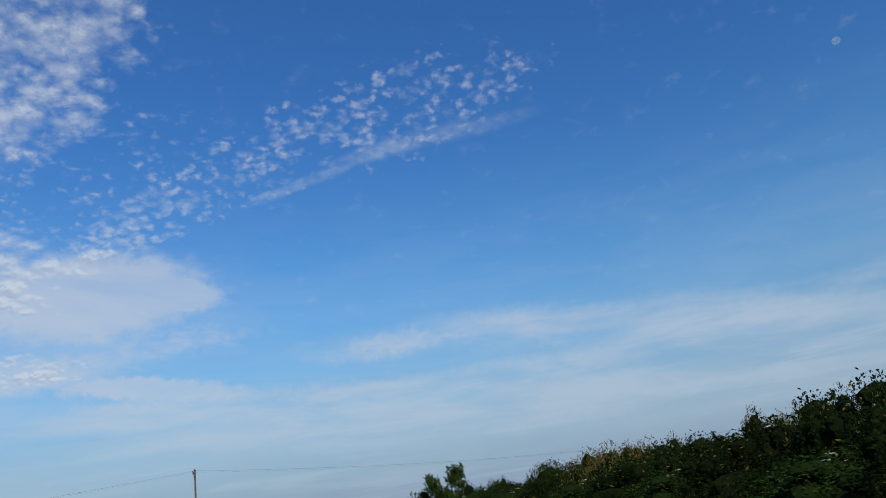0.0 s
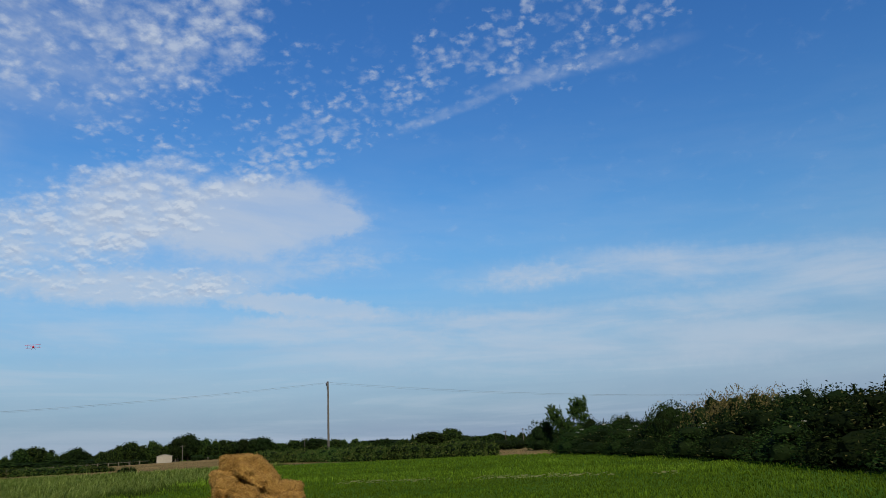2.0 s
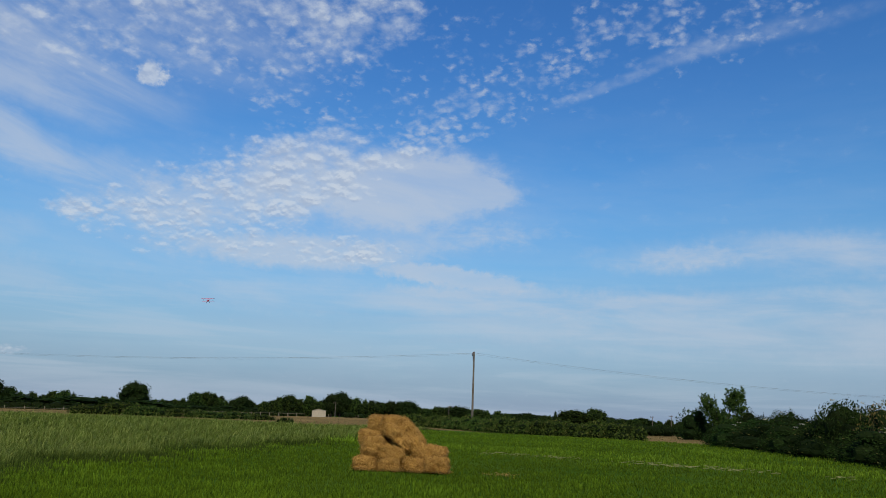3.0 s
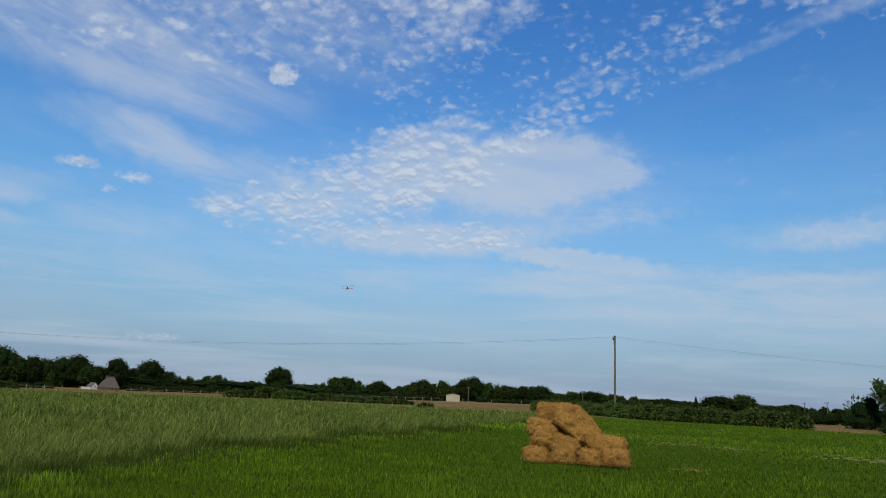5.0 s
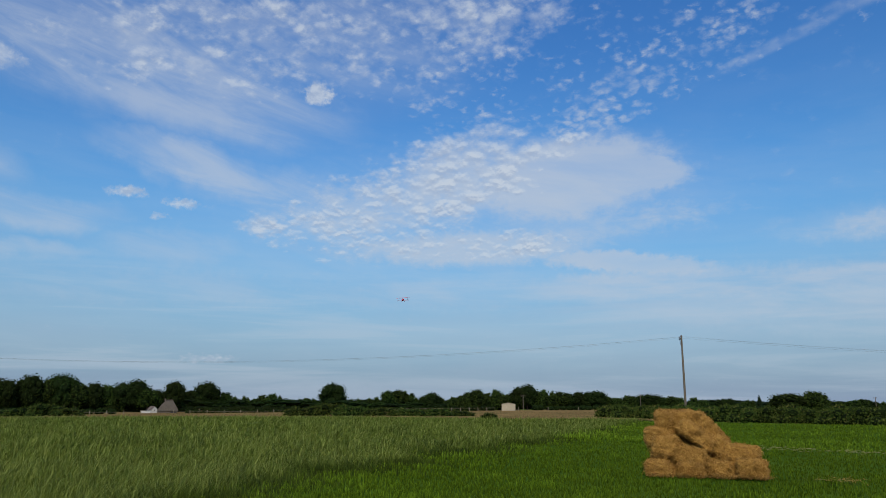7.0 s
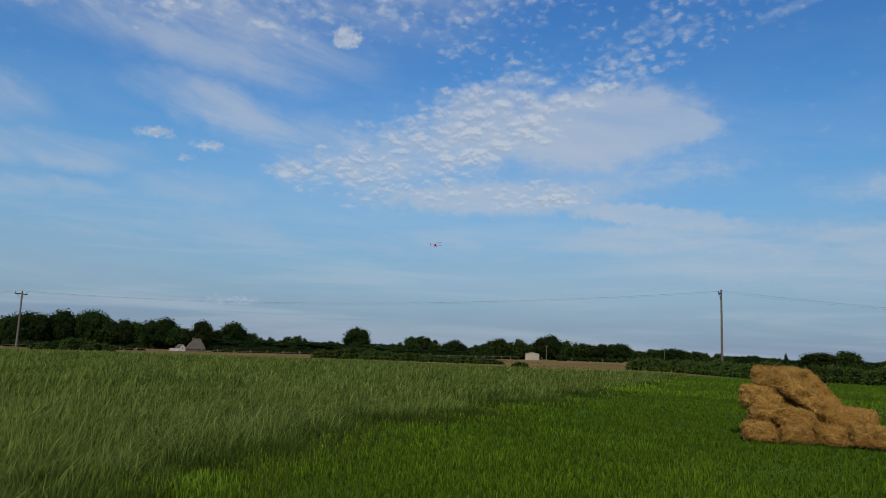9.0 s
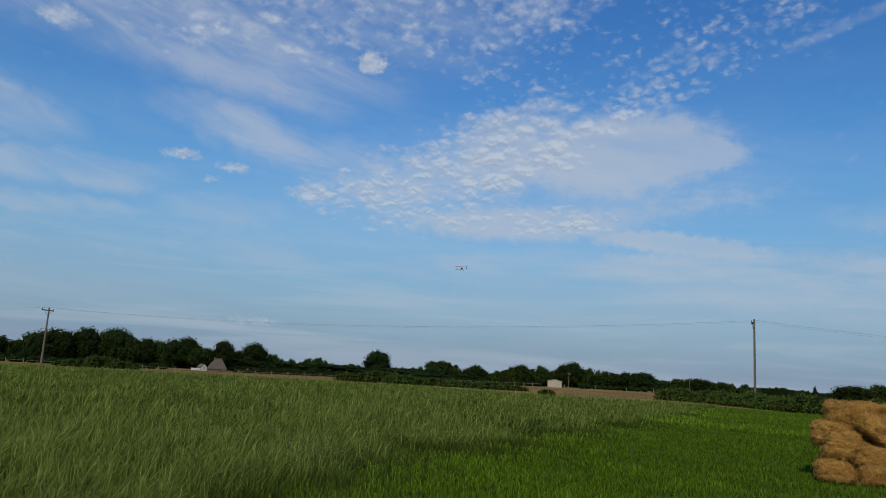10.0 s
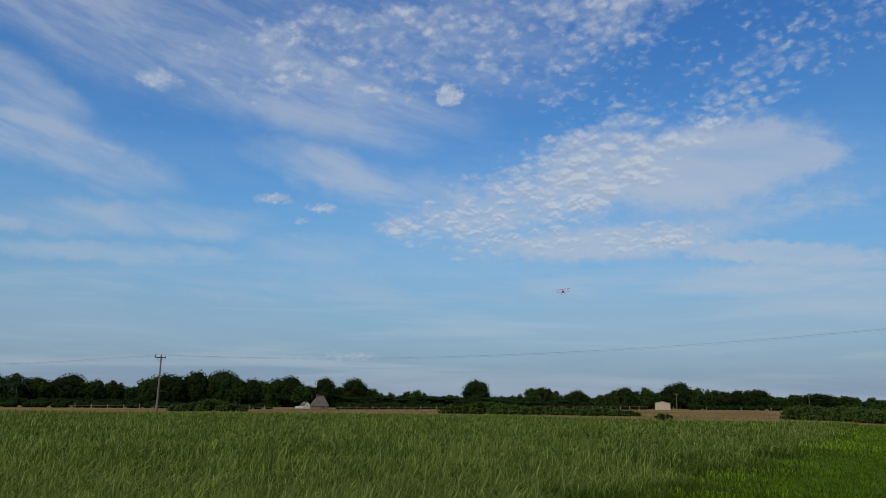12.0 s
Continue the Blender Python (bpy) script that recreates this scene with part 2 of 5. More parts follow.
def leafy(t, colour, through_colour, share=0.3, rough=0.75):
    """A leaf: a dull glossy face and some light let through."""
    tr = nd(t, "ShaderNodeBsdfTranslucent")
    put(t, tr.inputs[0], through_colour)
    mix = nd(t, "ShaderNodeMixShader")
    mix.inputs[0].default_value = share
    t.links.new(glossy(t, colour, rough, spec=0.02), mix.inputs[1])
    t.links.new(tr.outputs[0], mix.inputs[2])
    return mix.outputs[0]


def foliage(name, dark, light, accent=None, accent_share=0.0):
    def build(t):
        isle = nd(t, "ShaderNodeNewGeometry").outputs["Random Per Island"]
        ob = nd(t, "ShaderNodeObjectInfo").outputs["Random"]
        c = blend(t, isle, dark, light)
        c = blend(t, span(t, tex(t, 0.6, 3), 0.35, 0.7, 0.0, 0.5), c, light)
        hs = nd(t, "ShaderNodeHueSaturation")
        put(t, hs.inputs["Hue"], span(t, ob, 0, 1, 0.485, 0.515))
        put(t, hs.inputs["Value"], span(t, ob, 0, 1, 0.8, 1.2))
        put(t, hs.inputs["Color"], c)
        c = hs.outputs[0]
        if accent:
            pick = calc(t, "FRACT", calc(t, "MULTIPLY", isle, 17.3))
            c = blend(t, span(t, pick, 1 - accent_share - 0.02, 1 - accent_share + 0.02), c, accent)
        return leafy(t, c, c, 0.28)
    return material(name, build)


def grassy(name, root, mid, tip, height, patch_a, patch_b, ramp=(0.0, 0.55)):
    """Blades: a colour up the blade with the root darkened for shade, another from blade to blade, another over metres.
    """
    def build(t):
        isle = nd(t, "ShaderNodeNewGeometry").outputs["Random Per Island"]
        at = nd(t, "ShaderNodeTexCoord").outputs["Object"]
        sp = nd(t, "ShaderNodeSeparateXYZ")
        t.links.new(at, sp.inputs[0])
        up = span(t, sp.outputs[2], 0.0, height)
        c = mid
        big = tex(t, 0.16, 3, 0.5, at)
        c = blend(t, span(t, big, 0.40, 0.64, 0.0, 0.6), c, patch_a)
        c = blend(t, calc(t, "MULTIPLY", calc(t, "MULTIPLY", span(t, isle, 0.55, 1.0), span(t, up, 0.1, 0.6)), span(t, tex(t, 0.45, 2, 0.5, at), 0.35, 0.7)), c, patch_b)
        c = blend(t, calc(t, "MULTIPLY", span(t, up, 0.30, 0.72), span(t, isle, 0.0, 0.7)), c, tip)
        # darker root tone paints in the shade low between the blades
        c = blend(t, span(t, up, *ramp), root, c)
        hs = nd(t, "ShaderNodeHueSaturation")
        put(t, hs.inputs["Value"], span(t, calc(t, "FRACT", calc(t, "MULTIPLY", isle, 31.7)), 0, 1, 0.6, 1.38))
        put(t, hs.inputs["Color"], c)
        c = hs.outputs[0]
        return leafy(t, c, c, 0.34, 0.75)
    return material(name, build)


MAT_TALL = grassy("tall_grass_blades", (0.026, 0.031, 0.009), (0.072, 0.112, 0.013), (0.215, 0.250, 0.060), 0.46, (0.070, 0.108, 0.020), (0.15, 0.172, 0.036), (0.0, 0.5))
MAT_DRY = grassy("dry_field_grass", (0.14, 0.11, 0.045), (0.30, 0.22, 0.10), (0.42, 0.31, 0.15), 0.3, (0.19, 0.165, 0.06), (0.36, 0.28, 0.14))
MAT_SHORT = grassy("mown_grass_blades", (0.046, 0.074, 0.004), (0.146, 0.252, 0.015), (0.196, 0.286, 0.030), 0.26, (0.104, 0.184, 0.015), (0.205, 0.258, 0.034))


def ground_build(t):
    at = nd(t, "ShaderNodeTexCoord").outputs["Object"]
    straw = nd(t, "ShaderNodeAttribute", attribute_name="straw").outputs["Fac"]
    swath = nd(t, "ShaderNodeAttribute", attribute_name="swath").outputs["Fac"]
    green = blend(t, span(t, tex(t, 0.25, 5, 0.6, at), 0.35, 0.65), (0.035, 0.085, 0.010), (0.075, 0.13, 0.018))
    dryness = tex(t, 0.6, 5, 0.7, at, (1.6, 0.5, 1))
    green = blend(t, span(t, tex(t, 9.0, 4, 0.7, at), 0.4, 0.75, 0.0, 0.6), green, (0.025, 0.045, 0.008))
    dry = blend(t, span(t, tex(t, 0.12, 5, 0.65, at, (1, 0.35, 1)), 0.35, 0.65), (0.14, 0.092, 0.040), (0.27, 0.172, 0.078))
    dry = blend(t, span(t, tex(t, 0.05, 4, 0.6, at, (1, 2.0, 1)), 0.55, 0.68, 0.0, 0.6), dry, (0.075, 0.085, 0.022))
    dry = blend(t, span(t, dryness, 0.42, 0.66, 0.0, 0.75), dry, (0.10, 0.095, 0.032))
    hay = blend(t, span(t, tex(t, 6.0, 4, 0.7, at), 0.35, 0.65), (0.06, 0.10, 0.015), (0.17, 0.16, 0.06))
    c = blend(t, straw, green, dry)
    c = blend(t, calc(t, "MULTIPLY", swath, span(t, tex(t, 1.2, 4, 0.7, at), 0.38, 0.62)), c, hay)
    return glossy(t, c, 0.95, tex(t, 4.0, 5, 0.7, at), 0.06, 0.7, spec=0.0)


MAT_GROUND = material("field_ground", ground_build)


def straw_build(t):
    at = nd(t, "ShaderNodeTexCoord").outputs["Object"]
    isle = nd(t, "ShaderNodeNewGeometry").outputs["Random Per Island"]
    a = tex(t, 48, 5, 0.7, at, (1, 3.0, 3.0))
    c = blend(t, span(t, a, 0.36, 0.62), (0.15, 0.071, 0.015), (0.49, 0.268, 0.058))
    c = blend(t, span(t, isle, 0.5, 1.0, 0.0, 0.9), c, (0.62, 0.36, 0.090))
    c = blend(t, span(t, isle, 0.0, 0.3, 0.5, 0.0), c, (0.12, 0.056, 0.014))
    c = blend(t, span(t, tex(t, 3.4, 3, 0.6, at), 0.48, 0.74, 0.0, 0.3), c, (0.20, 0.095, 0.022))
    return glossy(t, c, 0.8, a, 0.03, 0.9, spec=0.2)


MAT_STRAW = material("golden_straw", straw_build)


def plain(name, a, b, scale, rough=0.8, stretch=None, depth=0.01, metal=0.0):
    def build(t):
        at = nd(t, "ShaderNodeTexCoord").outputs["Object"]
        n = tex(t, scale, 5, 0.65, at, stretch)
        c = blend(t, span(t, n, 0.3, 0.7), a, b)
        c = blend(t, span(t, tex(t, scale * 0.13, 3, 0.6, at), 0.45, 0.8, 0.0, 0.5), c, a)
        return glossy(t, c, rough, n, depth, 0.6, metal)
    return material(name, build)


MAT_POLE = plain("weathered_pole_wood", (0.065, 0.055, 0.042), (0.15, 0.13, 0.10), 14, 0.85, (4, 4, 0.25))
MAT_POST = plain("grey_fence_wood", (0.10, 0.085, 0.06), (0.22, 0.19, 0.14), 10, 0.9, (4, 4, 0.5))
MAT_BARK = plain("rough_bark", (0.035, 0.028, 0.018), (0.10, 0.08, 0.055), 6, 0.95, (3, 3, 0.6), 0.04)
MAT_WIRE = plain("dull_aluminium_wire", (0.10, 0.10, 0.10), (0.20, 0.20, 0.20), 30, 0.5, None, 0.001, 0.6)
MAT_INSULATOR = plain("brown_glazed_ceramic", (0.05, 0.03, 0.025), (0.09, 0.05, 0.04), 20, 0.25)
MAT_STEEL = plain("galvanised_steel", (0.16, 0.16, 0.16), (0.30, 0.30, 0.29), 12, 0.5, None, 0.002, 0.7)
MAT_CREAM = plain("cream_painted_boards", (0.26, 0.225, 0.165), (0.35, 0.305, 0.23), 2.5, 0.8)
MAT_ROOFSHEET = plain("pale_roofing_felt", (0.24, 0.22, 0.185), (0.33, 0.30, 0.26), 3, 0.85)
MAT_THATCH = plain("weathered_thatch", (0.048, 0.040, 0.031), (0.098, 0.083, 0.066), 5, 0.95, (1, 1, 4), 0.06)
MAT_WHITE = plain("white_render", (0.34, 0.34, 0.32), (0.46, 0.46, 0.43), 2, 0.8)
MAT_TILE = plain("dark_clay_roof_tiles", (0.07, 0.055, 0.05), (0.14, 0.11, 0.09), 6, 0.8)
MAT_DARK = plain("black_and_opening_shade", (0.012, 0.012, 0.012), (0.03, 0.03, 0.03), 3, 0.5)
MAT_TIMBER = plain("dark_weatherboard", (0.05, 0.04, 0.03), (0.12, 0.095, 0.07), 4, 0.85, (1, 1, 6))
MAT_HAY = plain("dry_cut_hay", (0.11, 0.12, 0.035), (0.21, 0.20, 0.07), 14, 0.9)
MAT_RED = plain("red_covering_film", (0.42, 0.010, 0.022), (0.55, 0.020, 0.035), 8, 0.35)
MAT_RUBBER = plain("black_rubber", (0.012, 0.012, 0.012), (0.03, 0.03, 0.03), 10, 0.7)
MAT_RUST = plain("rusty_red_paint", (0.10, 0.025, 0.015), (0.19, 0.05, 0.03), 6, 0.7)

LEAF_OAK = foliage("dark_oak_leaves", (0.011, 0.022, 0.006), (0.029, 0.050, 0.012))
# LEAF_CORE: near-black green that paints in the shade inside crowns and hedges
LEAF_CORE = foliage("painted_inner_shade", (0.006, 0.012, 0.004), (0.013, 0.022, 0.006))
LEAF_ASH = foliage("mid_green_leaves", (0.017, 0.036, 0.008), (0.056, 0.088, 0.018))
LEAF_THORN = foliage("hawthorn_leaves", (0.010, 0.022, 0.005), (0.030, 0.055, 0.012))
LEAF_BLUE = foliage("blue_green_needles", (0.012, 0.028, 0.014), (0.035, 0.060, 0.026))
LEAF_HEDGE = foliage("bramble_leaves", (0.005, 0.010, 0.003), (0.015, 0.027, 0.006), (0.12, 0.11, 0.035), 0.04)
LEAF_BROWN = foliage("browning_seed_heads", (0.055, 0.050, 0.016), (0.15, 0.115, 0.036), (0.22, 0.15, 0.06), 0.2)
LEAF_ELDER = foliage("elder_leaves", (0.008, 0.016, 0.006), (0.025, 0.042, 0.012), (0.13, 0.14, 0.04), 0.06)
LEAF_LOW = foliage("low_hedge_leaves", (0.022, 0.046, 0.009), (0.075, 0.115, 0.022), (0.15, 0.15, 0.04), 0.12)
LEAF_FLOWER = foliage("cream_flower_heads", (0.40, 0.40, 0.32), (0.60, 0.58, 0.46))

# ---- shape of the land ----
def smooth(a, b, v):
    k = np.clip((v - a) / (b - a), 0, 1)
    return k * k * (3 - 2 * k)


BORDER_Y = [-40, 4, 6, 8, 13, 20, 28, 40, 62, 85]
BORDER_X = [-8.2, -9.2, -10.5, -11.7, -12.8, -13.6, -14.3, -15.8, -20.0, -25.0]


def border(y):
    """Where the standing grass ends and the mown grass begins."""
    return np.interp(y, BORDER_Y, BORDER_X) + 0.35 * np.sin(y * 0.9) + 0.25 * np.sin(y * 2.3 + 1)


EDGE_AZ = [-120, -72, -50, -38, -32, -27, -21, -15, -8, 0, 6, 20, 60]
EDGE_R = [90, 88, 86, 84, 78, 75, 78, 80, 74, 68, 66, 66, 66]


def edge(x, y):
    """How far beyond the green field a place lies, in metres; the dry land starts at 0."""
    return np.hypot(x, y) - np.interp(np.degrees(np.arctan2(x, y)), EDGE_AZ, EDGE_R)


def height(x, y):
    """The land: nearly flat, sinking a little far off to the west."""
    return -1.8 * smooth(80, 210, -x) - 0.25 * smooth(110, 200, y)


def mesh_object(name, verts, faces, mat, parent=None):
    me = bpy.data.meshes.new(name)
    me.from_pydata(verts, [], faces)
    me.update()
    if mat:
        me.materials.append(mat)
    ob = new(name, me)
    ob.parent = parent
    return ob


def part(name, bm, mat, parent=None, label=""):
    me = bpy.data.meshes.new(name)
    bm.to_mesh(me)
    bm.free()
    if mat:
        me.materials.append(mat)
    ob = new(name, me)
    ob.parent = parent
    if label:
        ob["label"] = label
    return ob


def smooth_shade(ob):
    ob.data.polygons.foreach_set("use_smooth", [True] * len(ob.data.polygons))
    return ob


def build_ground():
    rings = np.concatenate([np.linspace(0.6, 32, 44), np.geomspace(33, 140, 44), np.geomspace(148, 4500, 26)])
    n = 300
    ang = np.linspace(0, 2 * np.pi, n, endpoint=False)
    x = -2 + np.outer(rings, np.sin(ang)).ravel()
    y = np.outer(rings, np.cos(ang)).ravel()
    z = height(x, y)
    for i in np.nonzero(np.hypot(x, y) < 120)[0]:
        z[i] += 0.05 * noise.noise((x[i] * 0.25, y[i] * 0.25, 0)) - 0.03
    verts = np.column_stack([x, y, z]).tolist() + [(-2, 0, 0)]
    faces = []
    for r in range(len(rings) - 1):
        for k in range(n):
            a, b = r * n + k, r * n + (k + 1) % n
            faces.append((a, b, b + n, a + n))
    faces += [((k + 1) % n, k, len(verts) - 1) for k in range(n)]
    faces = [f[::-1] for f in faces]
    ob = mesh_object("ground", verts, faces, MAT_GROUND)
    e = edge(x, y)
    straw = smooth(-1, 2.5, e) * (1 - 0.9 * smooth(330, 420, np.hypot(x, y))) * smooth(60, 40, np.degrees(np.arctan2(x, y)))
    line = y - (29.3 - (x + 6) * 0.33)
    swath = 0.3 * np.exp(-(line / 0.45) ** 2) * smooth(-7.5, -5.5, x) * smooth(8, 6, x)
    line2 = y - (36.5 - (x + 2) * 0.33)
    swath = np.maximum(swath, 0.5 * np.exp(-(line2 / 0.5) ** 2) * smooth(1, 4, x) * smooth(11, 9, x))
    swath = np.maximum(swath, np.exp(-((x + 3.4) ** 2 + (y - 18.6) ** 2 * 0.4) / 0.25))
    for name, values in (("straw", straw), ("swath", swath)):
        a = ob.data.attributes.new(name, "FLOAT", "POINT")
        a.data.foreach_set("value", np.append(values, 0.0).astype(np.float32))
    smooth_shade(ob)
    return tagged(ob, "flat green meadow running out to dry straw-coloured farmland", "ground", kind="structure")


build_ground()

# ---- grass ----
CX, CY = -4.0, 0.0     # near the camera's path; blades thin out and widen from here for its view


def scatter(count, az0, az1, r0, r1, rng, power=2.0):
    """Places thinning out with distance."""
    u = rng.random(count)
    if power == 2.0:
        r = r0 * (r1 / r0) ** u
    else:
        k = 2 - power
        r = (r0 ** k + u * (r1 ** k - r0 ** k)) ** (1 / k)
    a = np.radians(rng.uniform(az0, az1, count))
    return CX + r * np.sin(a), CY + r * np.cos(a), r


def blades(name, x, y, z, tall, wide, lean, lean_az, face_az, mat, segments=3, kink=0.0):
    """Tapered blades that bow over towards lean_az, all in one mesh; kink makes their upper halves wavy."""
    n = len(x)
    rng = np.random.default_rng(n)
    sx, sy = np.cos(face_az), np.sin(face_az)
    lx, ly = np.sin(lean_az), np.cos(lean_az)
    rows = []
    for s in range(segments + 1):
        k = s / segments
        out = lean * tall * 0.85 * k ** 2.8
        zz = z + tall * (k - 0.62 * np.minimum(lean, 1.25) * k ** 3.8)
        w = wide * (0.75 + 0.5 * k if k < 0.5 else 2 * (1 - k)) * 0.5
        cx, cy = x + lx * out, y + ly * out
        if kink and s > 1:
            cx, cy, zz = cx + rng.normal(0, kink, n) * tall, cy + rng.normal(0, kink, n) * tall, zz + rng.normal(0, kink * 0.6, n) * tall
        if s < segments:
            rows += [np.column_stack([cx - sx * w, cy - sy * w, zz]), np.column_stack([cx + sx * w, cy + sy * w, zz])]
        else:
            rows.append(np.column_stack([cx, cy, zz]))
    per = len(rows)
    co = np.stack(rows, 1).reshape(-1, 3).astype(np.float32)
    base = (np.arange(n) * per)[:, None]
    quads = np.concatenate([base + np.array([[2 * s, 2 * s + 1, 2 * s + 3, 2 * s + 2]]) for s in range(segments - 1)], 1)
    tips = base + np.array([[2 * segments - 2, 2 * segments - 1, 2 * segments]])
    loops = np.concatenate([quads, tips], 1).ravel().astype(np.int32)
    sizes = np.tile(np.array([4] * (segments - 1) + [3]), n)
    me = bpy.data.meshes.new(name)
    me.vertices.add(len(co))
    me.vertices.foreach_set("co", co.ravel())
    me.loops.add(len(loops))
    me.loops.foreach_set("vertex_index", loops)
    me.polygons.add(len(sizes))
    me.polygons.foreach_set("loop_start", np.concatenate([[0], np.cumsum(sizes)[:-1]]).astype(np.int32))
    me.update(calc_edges=True)
    me.materials.append(mat)
    return new(name, me)


def field_noise(x, y, scale, seed):
    return np.array([noise.noise((a * scale, b * scale, seed)) for a, b in zip(x.tolist(), y.tolist())])


def tall_grass():
    rng = np.random.default_rng(11)
    x, y, r = scatter(640000, -98, 14, 3.0, 100, rng)
    keep = (x < border(y) + rng.normal(0, 0.7, len(x))) & (edge(x, y) < 0.5)
    x, y, r = x[keep], y[keep], r[keep]
    # tufts with dark hollows between them
    tuft = field_noise(x, y, 3.4, 33.0) + 0.6 * field_noise(x, y, 0.9, 35.0)
    keep = (tuft > rng.uniform(-0.42, 0.10, len(x))) | ((r > 14) & (rng.random(len(x)) < 0.6))
    x, y, r = x[keep], y[keep], r[keep]
    big = field_noise(x, y, 0.22, 3.0)
    small = field_noise(x, y, 1.5, 9.0)
    rise = smooth(-0.3, 1.2, border(y) - x)
    mid = field_noise(x, y, 0.45, 21.0)
    tall = (0.22 + 0.27 * rise) * (1 + 0.22 * big + 0.30 * mid + 0.50 * small) * rng.uniform(0.65, 1.2, len(x))
    wide = 0.0037 * (np.maximum(r, 5) / 6) ** 0.95 * rng.uniform(0.6, 1.5, len(x))
    lean = np.clip(0.72 + 0.45 * mid + 0.35 * small + rng.normal(0, 0.36, len(x)), 0.05, 1.6)
    toward = np.where(rng.random(len(x)) < 0.6, rng.uniform(0, 6.28, len(x)), 1.3 + 2.6 * mid + rng.normal(0, 0.9, len(x)))
    face = rng.uniform(-0.9, 0.9, len(x)) + 0.6
    for pick, seg in ((r < 10, 5), ((r >= 10) & (r < 20), 4), (r >= 20, 2)):
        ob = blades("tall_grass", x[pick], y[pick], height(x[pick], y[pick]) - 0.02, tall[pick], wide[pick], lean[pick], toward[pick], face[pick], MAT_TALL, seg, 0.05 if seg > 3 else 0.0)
        tagged(ob, "uncut olive-green meadow grass bowed by the wind", "grass", kind="stuff")
    # seed heads: stalks rising over the mass
    x, y, r = scatter(16000, -98, 14, 3.5, 85, rng)
    keep = (x < border(y) - 0.3) & (edge(x, y) < 0)
    x, y, r = x[keep], y[keep], r[keep]
    n = len(x)
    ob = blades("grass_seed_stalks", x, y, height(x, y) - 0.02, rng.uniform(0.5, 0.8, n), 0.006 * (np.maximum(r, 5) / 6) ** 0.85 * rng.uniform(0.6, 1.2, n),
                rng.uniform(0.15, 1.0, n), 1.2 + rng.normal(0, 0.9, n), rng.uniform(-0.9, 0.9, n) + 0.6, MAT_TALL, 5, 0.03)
    tagged(ob, "pale bent seed stalks standing in the uncut grass", "grass", kind="stuff")


def mown_grass():
    rng = np.random.default_rng(12)
    x, y, r = scatter(330000, -66, 44, 4.0, 72, rng)
    keep = (x > border(y) - 0.9 + rng.normal(0, 0.7, len(x))) & (edge(x, y) < 0.5) & (x < 14.5)
    line = y - (29.3 - (x + 6) * 0.33)
    bare = np.exp(-(line / 0.45) ** 2) * smooth(-7.5, -5.5, x) * smooth(8, 6, x)
    keep &= rng.random(len(x)) > 0.35 * bare
    x, y, r = x[keep], y[keep], r[keep]
    line = y - (29.3 - (x + 6) * 0.33)
    small = field_noise(x, y, 0.8, 5.0)
    big = field_noise(x, y, 0.16, 15.0)
    tall = (0.105 + 0.05 * small + 0.04 * big) * rng.uniform(0.6, 1.35, len(x))
    tall *= 1 + 0.55 * smooth(0.2, 1.2, line) * smooth(9, 3, line) + 0.35 * smooth(3, 9, line)
    tall *= 1 + 0.7 * smooth(2.4, -0.8, x - border(y)) ** 1.5
    tall *= 1 - 0.55 * np.exp(-(((x + 5.9) / 2.2) ** 2 + ((y - 17.6) / 1.6) ** 2))
    tall = np.maximum(tall, 0.035)
    wide = 0.0072 * (np.maximum(r, 5) / 6) ** 0.72 * rng.uniform(0.6, 1.5, len(x))
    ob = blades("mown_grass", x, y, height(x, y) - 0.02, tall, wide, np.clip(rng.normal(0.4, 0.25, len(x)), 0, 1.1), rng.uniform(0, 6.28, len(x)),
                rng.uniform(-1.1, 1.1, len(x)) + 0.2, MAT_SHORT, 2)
    tagged(ob, "short lush green grass of the mown strip", "grass", kind="stuff")


def grass_behind():
    """The same two kinds of grass under and behind the viewer."""
    rng = np.random.default_rng(13)
    x, y = rng.uniform(-26, 12, 45000), rng.uniform(-14, 8, 45000)
    az = np.degrees(np.arctan2(x - CX, y - CY))
    r = np.hypot(x - CX, y - CY)
    out = (x > border(y)) & ((az < -66) | (az > 44) | (r < 4.2))
    a, b = x[out], y[out]
    n = len(a)
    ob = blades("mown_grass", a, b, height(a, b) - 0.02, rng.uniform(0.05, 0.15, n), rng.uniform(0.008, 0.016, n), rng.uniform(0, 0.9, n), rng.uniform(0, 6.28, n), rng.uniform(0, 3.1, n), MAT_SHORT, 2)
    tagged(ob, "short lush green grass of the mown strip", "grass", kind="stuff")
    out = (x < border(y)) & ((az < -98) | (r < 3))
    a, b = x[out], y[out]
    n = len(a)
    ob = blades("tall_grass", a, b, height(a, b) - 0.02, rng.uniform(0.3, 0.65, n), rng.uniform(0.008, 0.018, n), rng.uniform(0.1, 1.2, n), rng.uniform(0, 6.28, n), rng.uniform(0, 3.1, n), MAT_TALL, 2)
    tagged(ob, "uncut olive-green meadow grass bowed by the wind", "grass", kind="stuff")


